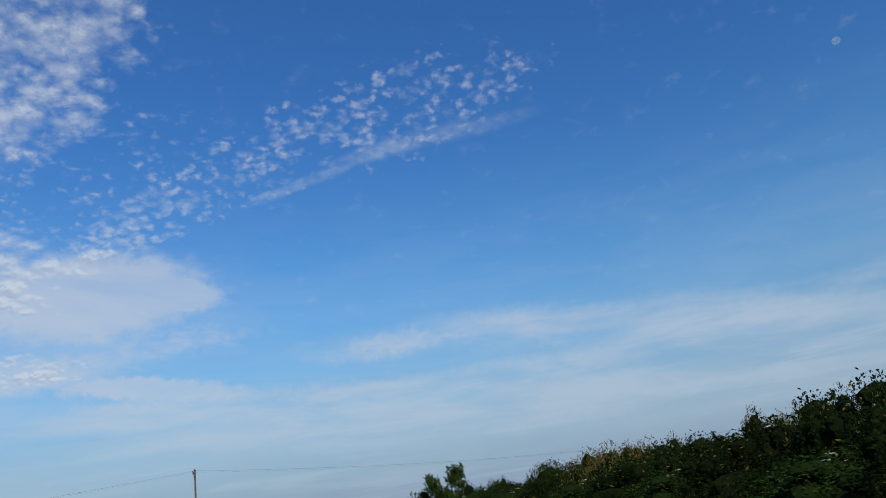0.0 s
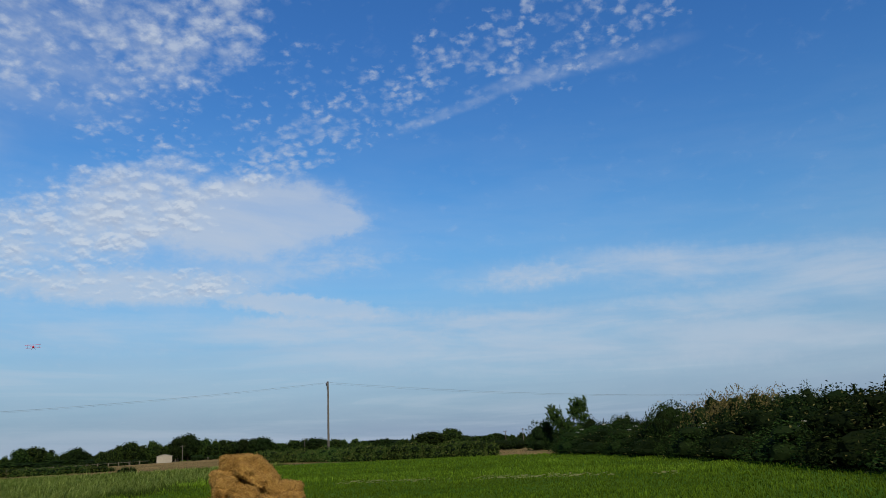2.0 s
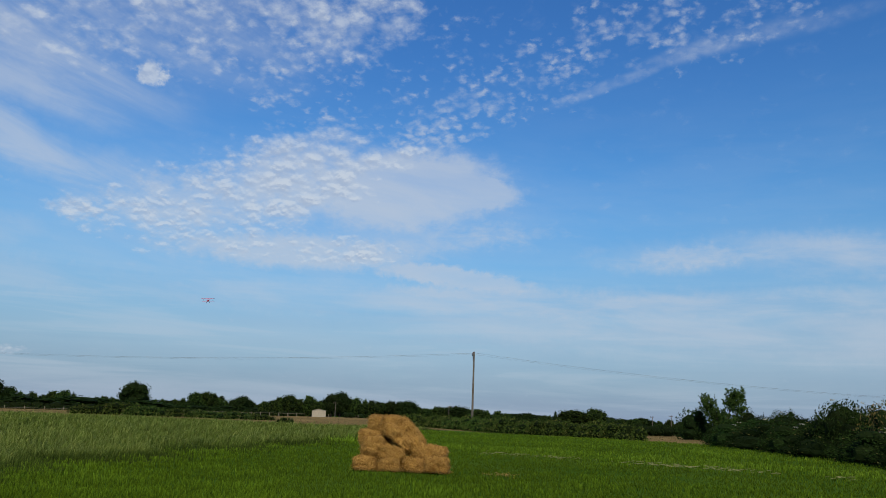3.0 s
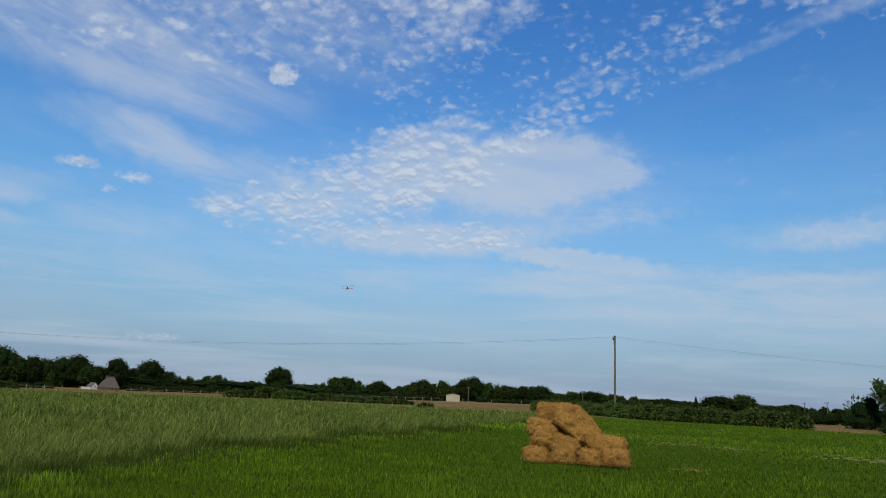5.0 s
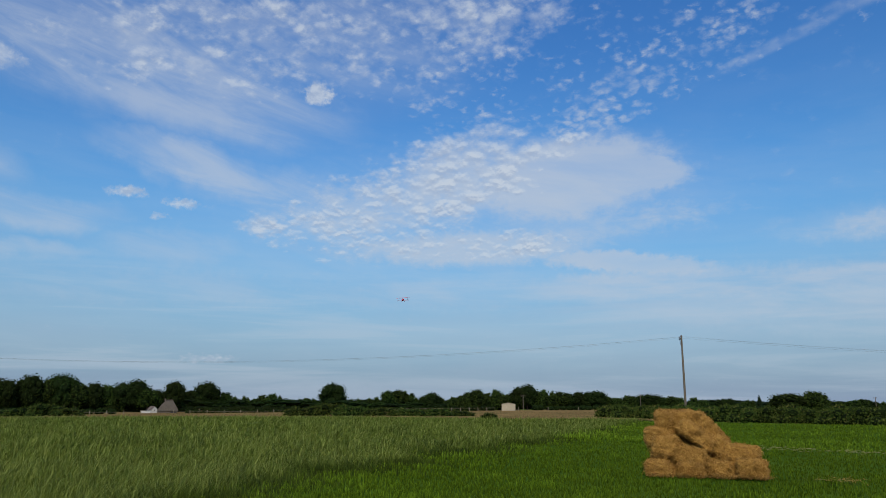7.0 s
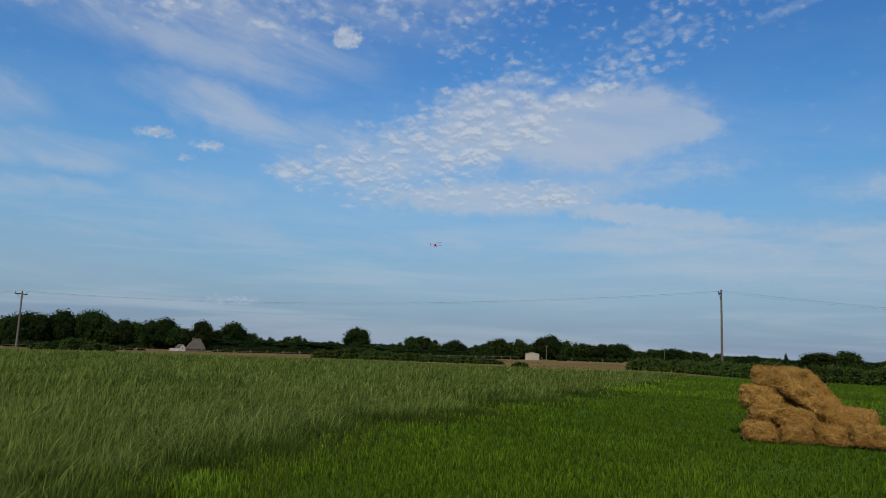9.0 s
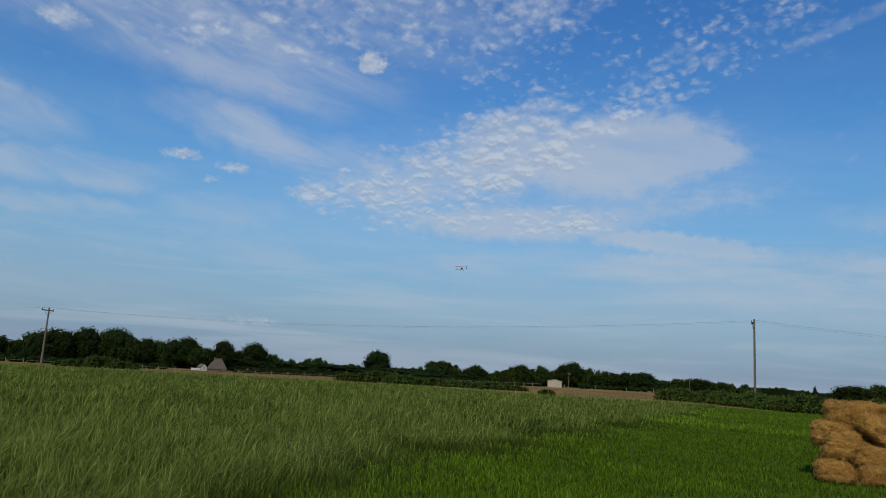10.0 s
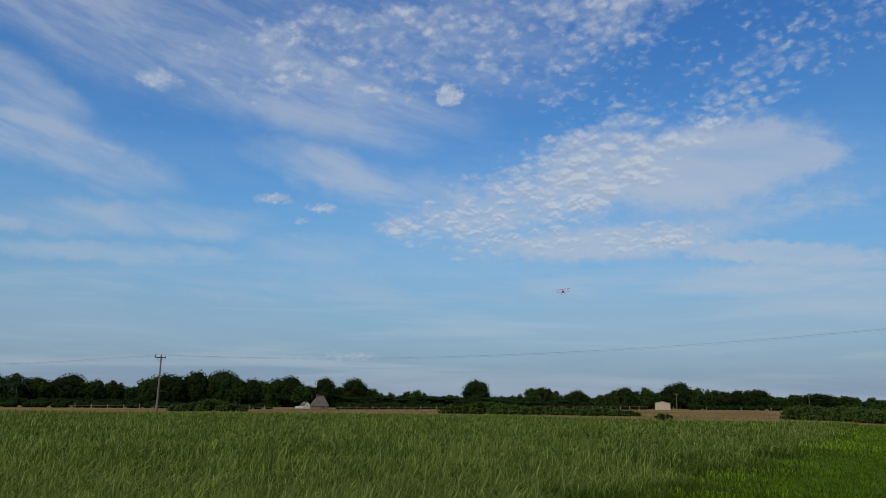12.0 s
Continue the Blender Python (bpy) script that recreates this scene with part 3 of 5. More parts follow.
def dry_grass():
    rng = np.random.default_rng(14)
    x, y, r = scatter(30000, -80, 12, 66, 170, rng)
    keep = edge(x, y) > 0.3
    x, y, r = x[keep], y[keep], r[keep]
    n = len(x)
    clump = field_noise(x, y, 0.12, 4.0)
    ob = blades("dry_grass", x, y, height(x, y) - 0.02, (0.13 + 0.10 * clump) * rng.uniform(0.5, 1.3, n), 0.055 * (r / 90) * rng.uniform(0.5, 1.4, n), rng.uniform(0.2, 1.1, n), rng.uniform(0, 6.28, n),
                rng.uniform(-0.9, 0.9, n) + 0.6, MAT_DRY, 2)
    tagged(ob, "thin dry straw-coloured grass on the far field", "grass", kind="stuff")


tall_grass()
mown_grass()
dry_grass()
grass_behind()

# ---- plants ----
def leaf_cloud(lobes, count, size, rng, sprigs=0, sprig_len=0.5, fill=0.35, core=0.86, squash=1.0):
    """Leaves over and in a set of lobes, with inner masses darkened for shade; returns points and faces."""
    L = np.array(lobes, float)
    area = (L[:, 3] * L[:, 4] + L[:, 4] * L[:, 5] + L[:, 3] * L[:, 5])
    pick = rng.choice(len(L), count, p=area / area.sum())
    d = rng.normal(size=(count, 3))
    d /= np.linalg.norm(d, axis=1)[:, None]
    rad = np.where(rng.random(count) < fill, rng.uniform(0.6, 0.95, count), rng.normal(1.0, 0.075, count))
    p = L[pick, :3] + d * L[pick, 3:] * rad[:, None]
    if sprigs:
        k = rng.choice(count, sprigs)
        k = k[d[k, 2] > -0.1]
        steps = 9
        grow = d[k] * 0.7 + np.array([0, 0, 0.8]) + rng.normal(0, 0.25, (len(k), 3))
        grow /= np.linalg.norm(grow, axis=1)[:, None]
        far = rng.uniform(0.4, 1.0, len(k)) * sprig_len
        tips = [p[k] + grow * (far * s / steps)[:, None] + rng.normal(0, size * 0.4, (len(k), 3)) for s in range(1, steps + 1)]
        p = np.concatenate([p] + tips)
        d = np.concatenate([d] + [grow] * steps)
    n = len(p)
    nrm = d * 0.6 + rng.normal(0, 0.7, (n, 3))
    nrm /= np.linalg.norm(nrm, axis=1)[:, None]
    a = np.cross(nrm, rng.normal(size=(n, 3)))
    a /= np.linalg.norm(a, axis=1)[:, None]
    b = np.cross(nrm, a)
    s = size * rng.uniform(0.6, 1.5, n)[:, None]
    fold = nrm * s * 0.18
    quad = np.stack([p - a * s, p + b * s * 0.55 + fold, p + a * s, p - b * s * 0.55 + fold], 1).reshape(-1, 3)
    quad[:, 2] = np.maximum(quad[:, 2], 0.01)
    verts = quad.tolist()
    faces = (np.arange(n)[:, None] * 4 + np.arange(4)[None]).tolist()
    if core:
        bm = bmesh.new()
        for x, y, z, rx, ry, rz in lobes:
            made = bmesh.ops.create_icosphere(bm, subdivisions=2, radius=1.0)["verts"]
            o = rng.uniform(0, 50)
            for v in made:
                w = core * (1 + 0.28 * noise.noise(v.co * 2.1 + Vector((o, 0, 0))) + 0.22 * noise.noise(v.co * 5.0 + Vector((o, 5, 0))))
                v.co = Vector((x + v.co.x * rx * w, y + v.co.y * ry * w, max(0.02, z + v.co.z * rz * w)))
        base = len(verts)
        bm.verts.index_update()
        verts += [tuple(v.co) for v in bm.verts]
        faces += [[base + v.index for v in f.verts] for f in bm.faces]
        bm.free()
    return verts, faces, n


def limb(bm, a, b, r0, r1, sides=7):
    a, b = Vector(a), Vector(b)
    q = (b - a).to_track_quat("Z", "Y").to_matrix()
    rings = []
    for k, r in ((0.0, r0), (0.5, (r0 + r1) / 2), (1.0, r1)):
        bow = Vector((0, 0, -0.06 * (b - a).length * math.sin(k * math.pi)))
        rings.append([bm.verts.new(a.lerp(b, k) + bow + q @ Vector((math.cos(t) * r, math.sin(t) * r, 0))) for t in [i * 2 * math.pi / sides for i in range(sides)]])
    for lo, hi in zip(rings, rings[1:]):
        for i in range(sides):
            bm.faces.new((lo[i], lo[(i + 1) % sides], hi[(i + 1) % sides], hi[i]))
    bm.faces.new(rings[-1])
    bm.faces.new(rings[0][::-1])


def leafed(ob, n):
    """The inner masses, after the first n leaves, take a dark tone that paints in the shade inside."""
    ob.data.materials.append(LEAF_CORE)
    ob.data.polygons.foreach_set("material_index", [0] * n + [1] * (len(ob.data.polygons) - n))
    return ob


def plant(name, lobes, count, size, mat, seed, trunk_h=0.0, trunk_r=0.2, **more):
    """A tree or shrub: an empty at its foot, a trunk with limbs, a crown."""
    rng = np.random.default_rng(seed)
    root = new(name)
    bm = bmesh.new()
    top = Vector((0, 0, max(trunk_h, 0.25)))
    limb(bm, (0, 0, -0.15), top, trunk_r * 1.25, trunk_r * 0.8, 9)
    for x, y, z, rx, ry, rz in lobes[:7]:
        limb(bm, top - Vector((0, 0, 0.1)), (x, y, z), trunk_r * 0.5, trunk_r * 0.12, 6)
    part("trunk" if trunk_h else "stems", bm, MAT_BARK, root)
    v, f, n = leaf_cloud(lobes, count, size, rng, **more)
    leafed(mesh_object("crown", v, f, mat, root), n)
    return root


def round_lobes(rng, h, w, n, low=0.3, lean=0.0):
    """Lobes of a broad crown of that height and width."""
    out = []
    zc, rz, rw = h * (0.5 + low / 2), h * (1 - low) / 2, w / 2
    for i in range(n):
        a = i * 2.4 + rng.uniform(-0.4, 0.4)
        k = (i + 0.5) / n
        u = 1 - 2 * k
        ring = math.sqrt(max(0, 1 - u * u))
        s = rng.uniform(0.22, 0.42)
        out.append((math.cos(a) * ring * rw * (1 - s) * rng.uniform(0.8, 1.1) + lean * u, math.sin(a) * ring * rw * (1 - s) * rng.uniform(0.8, 1.1),
                    zc + u * rz * (1 - s * 0.9), rw * s * 1.25, rw * s * 1.25, rz * s * 1.25))
    out.append((0, 0, zc, rw * 0.55, rw * 0.55, rz * 0.6))
    return out


rngT = np.random.default_rng(5)
TREE_KINDS = []     # (prototype, height, width, label)
for i, (h, w, n, low, mat, label, n_leaf) in enumerate([
        (9, 9, 19, 0.12, LEAF_OAK, "broad dark green oak behind the meadow", 2100),
        (9, 10, 22, 0.10, LEAF_OAK, "spreading dense dark green hedgerow tree", 2100),
        (10, 8, 18, 0.15, LEAF_ASH, "rounded mid green ash at the field edge", 2100),
        (8, 9, 20, 0.08, LEAF_ASH, "full leafy green tree in the tree line", 2100),
        (10, 6, 15, 0.18, LEAF_OAK, "tall narrow dark green tree", 2100),
        (7, 9, 17, 0.05, LEAF_ASH, "low wide bushy green tree", 2100),
        (9, 9, 13, 0.14, LEAF_BLUE, "dark blue-green evergreen tree", 2100),
        (8, 11, 14, 0.04, LEAF_OAK, "dark green tree in the wood behind", 1500)]):
    proto = plant("tree", round_lobes(rngT, h, w, n, low), n_leaf, 0.29 if n_leaf > 1800 else 0.34, mat, 100 + i, h * 0.3, w * 0.035, sprigs=24 if n_leaf > 1800 else 30, sprig_len=0.4, fill=0.3, core=0.70)
    TREE_KINDS.append((proto, h, w, label))

used_kinds = set()


def tree_at(kind, x, y, top, w, label="", group="trees of the far tree line"):
    proto, h0, w0, words = TREE_KINDS[kind]
    z = float(height(x, y))
    sz, sw = (top - z) / h0, w / w0
    m = pose(x, y, z - 0.05, 0, 0, rngT.uniform(0, 360)) @ Matrix.Diagonal((sw, sw, sz, 1))
    if kind in used_kinds:
        ob = copy_thing(proto, m)
    else:
        used_kinds.add(kind)
        ob = proto
        ob.matrix_basis = m
        ob.scale = (1, 1, 1)
        ob.matrix_basis = m
    tagged(ob, label or words, "tree", group)
    return ob


# x, y, height of the top, width of the crown
FAR_WEST = [(-295, 102, 8.2, 15), (-292, 111, 6.1, 9.5), (-289, 118, 7.6, 11), (-285, 126, 7.8, 10), (-283, 132, 6.7, 5.4), (-281, 136, 4.6, 5), (-278, 140, 5.5, 7.2),
            (-275, 147, 8.1, 12), (-269, 157, 11.7, 15.3), (-263, 167, 9.6, 10), (-258, 175, 9.2, 12.6), (-253, 182, 5.1, 5), (-249, 187, 8.3, 11), (-245, 193, 7.0, 5), (-241, 198, 10.2, 9)]
FAR_MID = [(-256, 218, 7.6, 6), (-251, 223, 9.0, 8.3), (-246, 229, 6.9, 4.4), (-240, 235, 4.6, 11.7), (-232, 243, 6.2, 9.7), (-227, 248, 3.2, 7), (-221, 253, 4.2, 8),
           (-212, 260, 11.4, 14.5), (-203, 267, 3.8, 8), (-197, 272, 4.7, 8.3), (-189, 277, 7.9, 9.7), (-184, 280, 5.5, 7.3), (-176, 285, 5.6, 8.3), (-169, 289, 3.4, 10)]
FAR_HUT = [(-155, 274, 5.4, 8), (-149, 277, 7.7, 8), (-142, 281, 8.0, 8), (-136, 283, 6.3, 7), (-130, 286, 8.4, 9.2), (-124, 289, 7.9, 8), (-117, 291, 6.8, 9), (-110, 294, 7.3, 10.4),
           (-103, 296, 6.2, 8.4), (-97, 298, 4.2, 5), (-91, 300, 5.5, 11), (-83, 302, 5.0, 11), (-75, 304, 5.1, 10), (-67, 306, 4.5, 11)]
FAR_EAST = [(-60, 290, 3.4, 10), (-53, 292, 4.2, 4.7), (-45, 293, 3.5, 4.7), (-16, 296, 3.0, 8.6), (-8, 296, 3.8, 7.7), (2, 296, 3.4, 10), (-30, 300, 2.9, 12), (14, 297, 3.4, 12)]


def tree_row(rows, kinds, wider):
    """Trees side by side; where the canopy is broad it is two or three crowns of uneven height."""
    for i, (x, y, top, w) in enumerate(rows):
        kind = kinds[i % len(kinds)]
        r = math.hypot(x, y)
        ux, uy = y / r, -x / r
        w *= wider
        if w < top * 1.15:
            tree_at(kind, x, y, top, max(w, top * 0.9))
            continue
        tree_at(kind, x, y, top, w * 0.66)
        for side in (-1, 1):
            d = side * w * rngT.uniform(0.27, 0.36)
            back = rngT.uniform(-3, 5)
            tree_at((kind + 1 + side) % 6, x + ux * d + x / r * back, y + uy * d + y / r * back, top * rngT.uniform(0.78, 0.98), w * rngT.uniform(0.48, 0.62))


tree_row([(x, y, top * 1.07, w) for x, y, top, w in FAR_WEST], (6, 1, 0, 1, 4, 5, 5, 0, 1, 0, 1, 3, 0, 4, 1), 1.3)
tree_row(FAR_MID[:7], (4, 0, 4, 5, 3, 5, 3), 1.2)
tree_at(1, *FAR_MID[7][:3], 16.5, "large free-standing dark green oak")
tree_row(FAR_MID[8:], (5, 5, 2, 3, 0, 5), 1.2)
tree_row(FAR_HUT, (3, 2, 3, 2, 0, 3, 2, 1, 0, 5, 3, 0, 3, 5), 1.3)
tree_row(FAR_EAST, (5, 4, 3, 5, 2, 5, 5, 3), 1.2)
# a second row that closes the gaps low down
for i in range(52):
    k = i / 51
    a, r = radians(-76 + 74 * k), 345 + 12 * math.sin(i * 2.1)
    tree_at(7, r * math.sin(a), r * math.cos(a), 3.5 + 0.7 * math.sin(i * 1.7) + (2.0 if k < 0.35 else 0), 19, "", "trees of the wood behind")
# nearer trees to the right of the wooden pole
tree_at(2, -18.5, 165, 4.0, 6.6, "rounded green tree behind the low hedge", "trees behind the low hedge")
tree_at(3, -14.0, 166, 4.6, 6.6, "rounded green tree behind the low hedge", "trees behind the low hedge")

# a small spire-shaped conifer
spire = plant("conifer", [(0, 0, 0.5 + 0.5 * k, 1.25 * (1 - k / 9), 1.25 * (1 - k / 9), 0.5) for k in range(9)], 1500, 0.16, LEAF_BLUE, 61, 1.0, 0.12, sprigs=60, sprig_len=0.4)
spire.matrix_basis = pose(-41, 293, 0.2)
tagged(spire, "small dark spire-shaped conifer beyond the hedge", "tree")

# the open, two-headed tree and its dark neighbours by the gap
fork = plant("tree", [(-1.4, 0, 3.6, 0.9, 0.8, 0.9), (-0.8, 0.3, 2.7, 1.0, 0.9, 0.8), (1.3, 0, 4.9, 0.95, 0.8, 0.75), (0.9, 0.2, 4.0, 0.8, 0.8, 0.7), (1.7, -0.1, 3.3, 0.75, 0.7, 0.6),
                      (-1.7, 0, 4.3, 0.55, 0.5, 0.45), (0.3, 0, 2.0, 1.2, 1.0, 0.9), (1.9, 0, 4.4, 0.5, 0.5, 0.5)], 3200, 0.11, LEAF_ASH, 62, 1.6, 0.13, sprigs=260, sprig_len=0.55, core=0.55)
fork.matrix_basis = pose(7.0, 84, 0.0)
tagged(fork, "open two-headed tree with bare limbs showing", "tree")


# ---- shrubs and hedges ----
def shrub_lobes(rng, w, d, h, n):
    out = []
    for i in range(n):
        x, y = rng.uniform(-0.5, 0.5) * w, rng.uniform(-0.5, 0.5) * d
        k = 1 - 0.5 * ((2 * x / w) ** 2 + (2 * y / d) ** 2) / 2
        top = h * rng.uniform(0.72, 1.0) * k
        r = rng.uniform(0.15, 0.27) * min(w, h * 1.3)
        out.append((x, y, max(top - r, r * 0.6), r * 1.1, r * 1.1, r))
        out.append((x * 1.05, y * 1.05, max((top - r) * 0.4, r * 0.5), r * 1.2, r * 1.2, max((top - r) * 0.55, r * 0.6)))
    return out


SHRUBS = {}


def shrub(key, x, y, w, d, h, label, category, group, turn=0.0, name="shrub"):
    """A shrub of the kind key, stretched to that width, depth and height."""
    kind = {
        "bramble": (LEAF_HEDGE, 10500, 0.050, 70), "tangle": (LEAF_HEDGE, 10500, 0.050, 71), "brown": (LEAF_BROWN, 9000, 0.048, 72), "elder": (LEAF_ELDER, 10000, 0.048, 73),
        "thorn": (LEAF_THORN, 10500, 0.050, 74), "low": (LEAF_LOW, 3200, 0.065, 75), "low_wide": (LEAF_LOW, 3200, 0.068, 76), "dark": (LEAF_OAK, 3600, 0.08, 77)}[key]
    m = pose(x, y, float(height(x, y)) - 0.04, 0, 0, turn)
    if key not in SHRUBS:
        rng = np.random.default_rng(kind[3])
        tall = {"elder": 3.4, "low": 1.5, "low_wide": 1.5, "dark": 3.0}.get(key, 3.0)
        wide = 4.2 if tall > 2 else 3.6
        deep = 3.6 if tall > 2 else 1.8
        SHRUBS[key] = (plant(name, shrub_lobes(rng, wide, deep, tall, 13), kind[1], kind[2], kind[0], kind[3] + 200, 0.0, 0.05,
                             sprigs={"brown": 30, "elder": 160, "low": 120, "low_wide": 120}.get(key, 180), sprig_len=0.2 if key in ("brown", "elder", "bramble") else 0.26, core=0.62 if tall > 2 else 0.7, fill=0.25), wide, deep, tall)
        ob = SHRUBS[key][0]
        if key in ("elder", "thorn"):
            heads = [(rng.uniform(-1.7, 1.7), rng.uniform(-1.5, 1.5), rng.uniform(1.0, tall * 0.8), 0.12, 0.12, 0.03) for _ in range(9)]
            v, f, n = leaf_cloud(heads, 160, 0.035, rng, core=0)
            tagged(mesh_object("flower_heads", v, f, LEAF_FLOWER, ob), "flat cream flower heads", kind="stuff")
        first = True
    else:
        first = False
    proto, wide, deep, tall = SHRUBS[key]
    m = m @ Matrix.Diagonal((w / wide, d / deep, 1.12 * h / tall, 1))
    if first:
        ob.matrix_basis = m
    else:
        ob = proto.copy()
        scene.collection.objects.link(ob)
        for c in proto.children:
            k = c.copy()
            scene.collection.objects.link(k)
            k.parent = ob
        ob.matrix_basis = m
    return tagged(ob, label, category, group)


rngH = np.random.default_rng(21)
BANK = "shrubs of the tall overgrown bank"
WORDS = {"bramble": "dense dark green bramble thicket on the overgrown bank", "tangle": "tangled dark green hawthorn thicket on the bank", "brown": "tall weeds gone to brown seed on the bank",
         "elder": "leafy dark green elder bush standing out of the hedge", "thorn": "rounded green hawthorn bush on the bank"}
# the foot of the bank runs from near the viewer away to the gap
for i in range(16):
    k = i / 15
    y = 9 + 55 * k
    x = float(np.interp(y, [-6, 20, 33, 44, 53, 64], [13.6, 13.5, 12.8, 10.9, 8.8, 6.0]))
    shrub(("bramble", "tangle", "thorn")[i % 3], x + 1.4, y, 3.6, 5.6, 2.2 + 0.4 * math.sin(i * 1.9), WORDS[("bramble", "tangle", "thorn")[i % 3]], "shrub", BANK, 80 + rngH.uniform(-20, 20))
for i in range(16):
    k = i / 15
    y = 9 + 51 * k
    x = float(np.interp(y, [-6, 20, 33, 44, 53, 64], [13.6, 13.5, 12.8, 10.9, 8.8, 6.0]))
    top = float(np.interp(y, [9, 22, 26, 31, 38, 46, 53, 60], [3.9, 3.6, 3.3, 3.1, 3.2, 3.1, 2.8, 2.5]))
    key = ("tangle", "bramble", "bramble", "tangle")[i % 4]
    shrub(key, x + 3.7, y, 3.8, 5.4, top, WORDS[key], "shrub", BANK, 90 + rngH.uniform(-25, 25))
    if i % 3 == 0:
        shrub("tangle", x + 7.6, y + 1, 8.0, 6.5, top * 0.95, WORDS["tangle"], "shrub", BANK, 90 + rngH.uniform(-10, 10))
for key, x, y, w, d, h in [("thorn", 11.5, 46.6, 4.4, 3.6, 3.8), ("brown", 13.2, 42.0, 3.6, 3.2, 3.85), ("brown", 13.7, 39.4, 3.2, 2.8, 3.75), ("brown", 14.3, 37.0, 3.0, 2.6, 3.55), ("thorn", 15.0, 35.2, 3.0, 2.6, 3.2),
                           ("elder", 15.5, 33.9, 1.9, 1.9, 3.65), ("brown", 15.7, 25.4, 1.9, 1.8, 3.75), ("brown", 15.4, 22.3, 1.8, 1.8, 3.3), ("elder", 15.6, 20.0, 2.4, 2.2, 3.75), ("elder", 16.0, 17.4, 2.6, 2.2, 3.85),
                           ("elder", 16.6, 13.4, 3.2, 2.8, 4.2)]:
    shrub(key, x, y, w, d, h, WORDS[key], "shrub", BANK, rngH.uniform(0, 360))
# dark bushes by the gap in the hedge
for key, x, y, w, d, h in [("dark", 5.4, 86.5, 4.6, 3.0, 3.6), ("dark", 8.6, 87.0, 4.4, 3.0, 3.2), ("tangle", 10.0, 80.0, 4.4, 3.0, 3.3), ("thorn", 12.2, 77.0, 3.6, 3.0, 3.6), ("elder", 13.0, 84.0, 2.4, 2.0, 4.0),
                           ("tangle", 8.2, 68.0, 4.4, 3.0, 2.5), ("tangle", 11.0, 66.0, 4.4, 3.0, 2.8), ("bramble", 6.5, 72.0, 3.4, 2.5, 1.9)]:
    shrub(key, x, y, w, d, h, "dark green bush by the gap in the hedge", "shrub", "bushes by the gap", rngH.uniform(0, 360))
# the low hedge past the hay, from the pole to the gap
for i in range(16):
    k = i / 16
    x, y = -32 + 31.0 * k, 92 - 25 * k + 2.0 * math.sin(k * 9)
    shrub("low" if i % 2 else "low_wide", x, y, 3.6, 2.6, 1.55 + 0.2 * math.sin(i * 2.3), "low green hedge shrub along the field edge", "shrub", "shrubs of the low hedge", -38 + rngH.uniform(-15, 15))
for i, (x, y, w, h) in enumerate([(-69.0, 76.2, 3.4, 1.2), (-66.6, 78.2, 4.0, 1.7), (-63.8, 80.3, 4.0, 1.5), (-60.6, 82.5, 3.8, 1.2), (-57.4, 84.5, 3.8, 1.1), (-54.4, 86.2, 3.6, 1.1), (-51.6, 88.0, 3.0, 0.9)]):
    shrub("low" if i % 2 else "low_wide", x, y, w * 1.15, 2.4, h, "low spreading green bush beyond the uncut grass", "shrub", "bushes beyond the uncut grass", 38 + rngH.uniform(-12, 12))
for x, y, w, h in [(-93.2, 52.0, 3.4, 1.0), (-91.8, 54.3, 3.8, 1.6), (-90.4, 56.6, 3.0, 1.0)]:
    shrub("low", x, y, w * 1.1, 2.6, h, "rounded green bush beside the power line", "shrub", "bushes beside the power line", 55)
shrub("low", -39.4, 72.6, 1.5, 1.2, 0.75, "small brown-green bush on the dry field", "shrub", "", 20)


def hedgerow(points, tall, deep, step, leaf, count, mat, seed, label):
    """A far hedge, too far off to tell its plants apart."""
    rng = np.random.default_rng(seed)
    lobes = []
    for (x0, y0), (x1, y1) in zip(points, points[1:]):
        n = max(2, int(math.hypot(x1 - x0, y1 - y0) / step))
        for i in range(n):
            k = (i + rng.uniform(0, 0.6)) / n
            x, y = x0 + (x1 - x0) * k, y0 + (y1 - y0) * k
            h = tall * rng.uniform(0.8, 1.15)
            lobes.append((x, y, h * 0.45, deep * rng.uniform(0.8, 1.2), deep * rng.uniform(0.8, 1.2), h * 0.55))
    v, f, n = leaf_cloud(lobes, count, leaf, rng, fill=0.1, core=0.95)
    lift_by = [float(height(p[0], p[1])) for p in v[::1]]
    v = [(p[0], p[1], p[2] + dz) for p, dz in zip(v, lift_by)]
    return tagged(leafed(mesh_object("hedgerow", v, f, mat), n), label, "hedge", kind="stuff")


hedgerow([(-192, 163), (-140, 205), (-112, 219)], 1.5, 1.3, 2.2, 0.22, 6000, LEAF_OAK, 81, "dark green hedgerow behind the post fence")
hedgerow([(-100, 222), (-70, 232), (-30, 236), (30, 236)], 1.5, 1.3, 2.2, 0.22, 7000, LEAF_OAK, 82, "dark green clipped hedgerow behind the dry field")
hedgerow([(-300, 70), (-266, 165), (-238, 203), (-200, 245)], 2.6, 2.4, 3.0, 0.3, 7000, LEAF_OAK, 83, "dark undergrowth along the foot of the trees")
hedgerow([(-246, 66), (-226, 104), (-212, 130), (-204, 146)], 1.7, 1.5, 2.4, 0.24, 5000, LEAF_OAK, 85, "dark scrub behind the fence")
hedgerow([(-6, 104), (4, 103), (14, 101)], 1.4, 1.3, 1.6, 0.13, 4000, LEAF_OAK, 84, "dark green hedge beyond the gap")

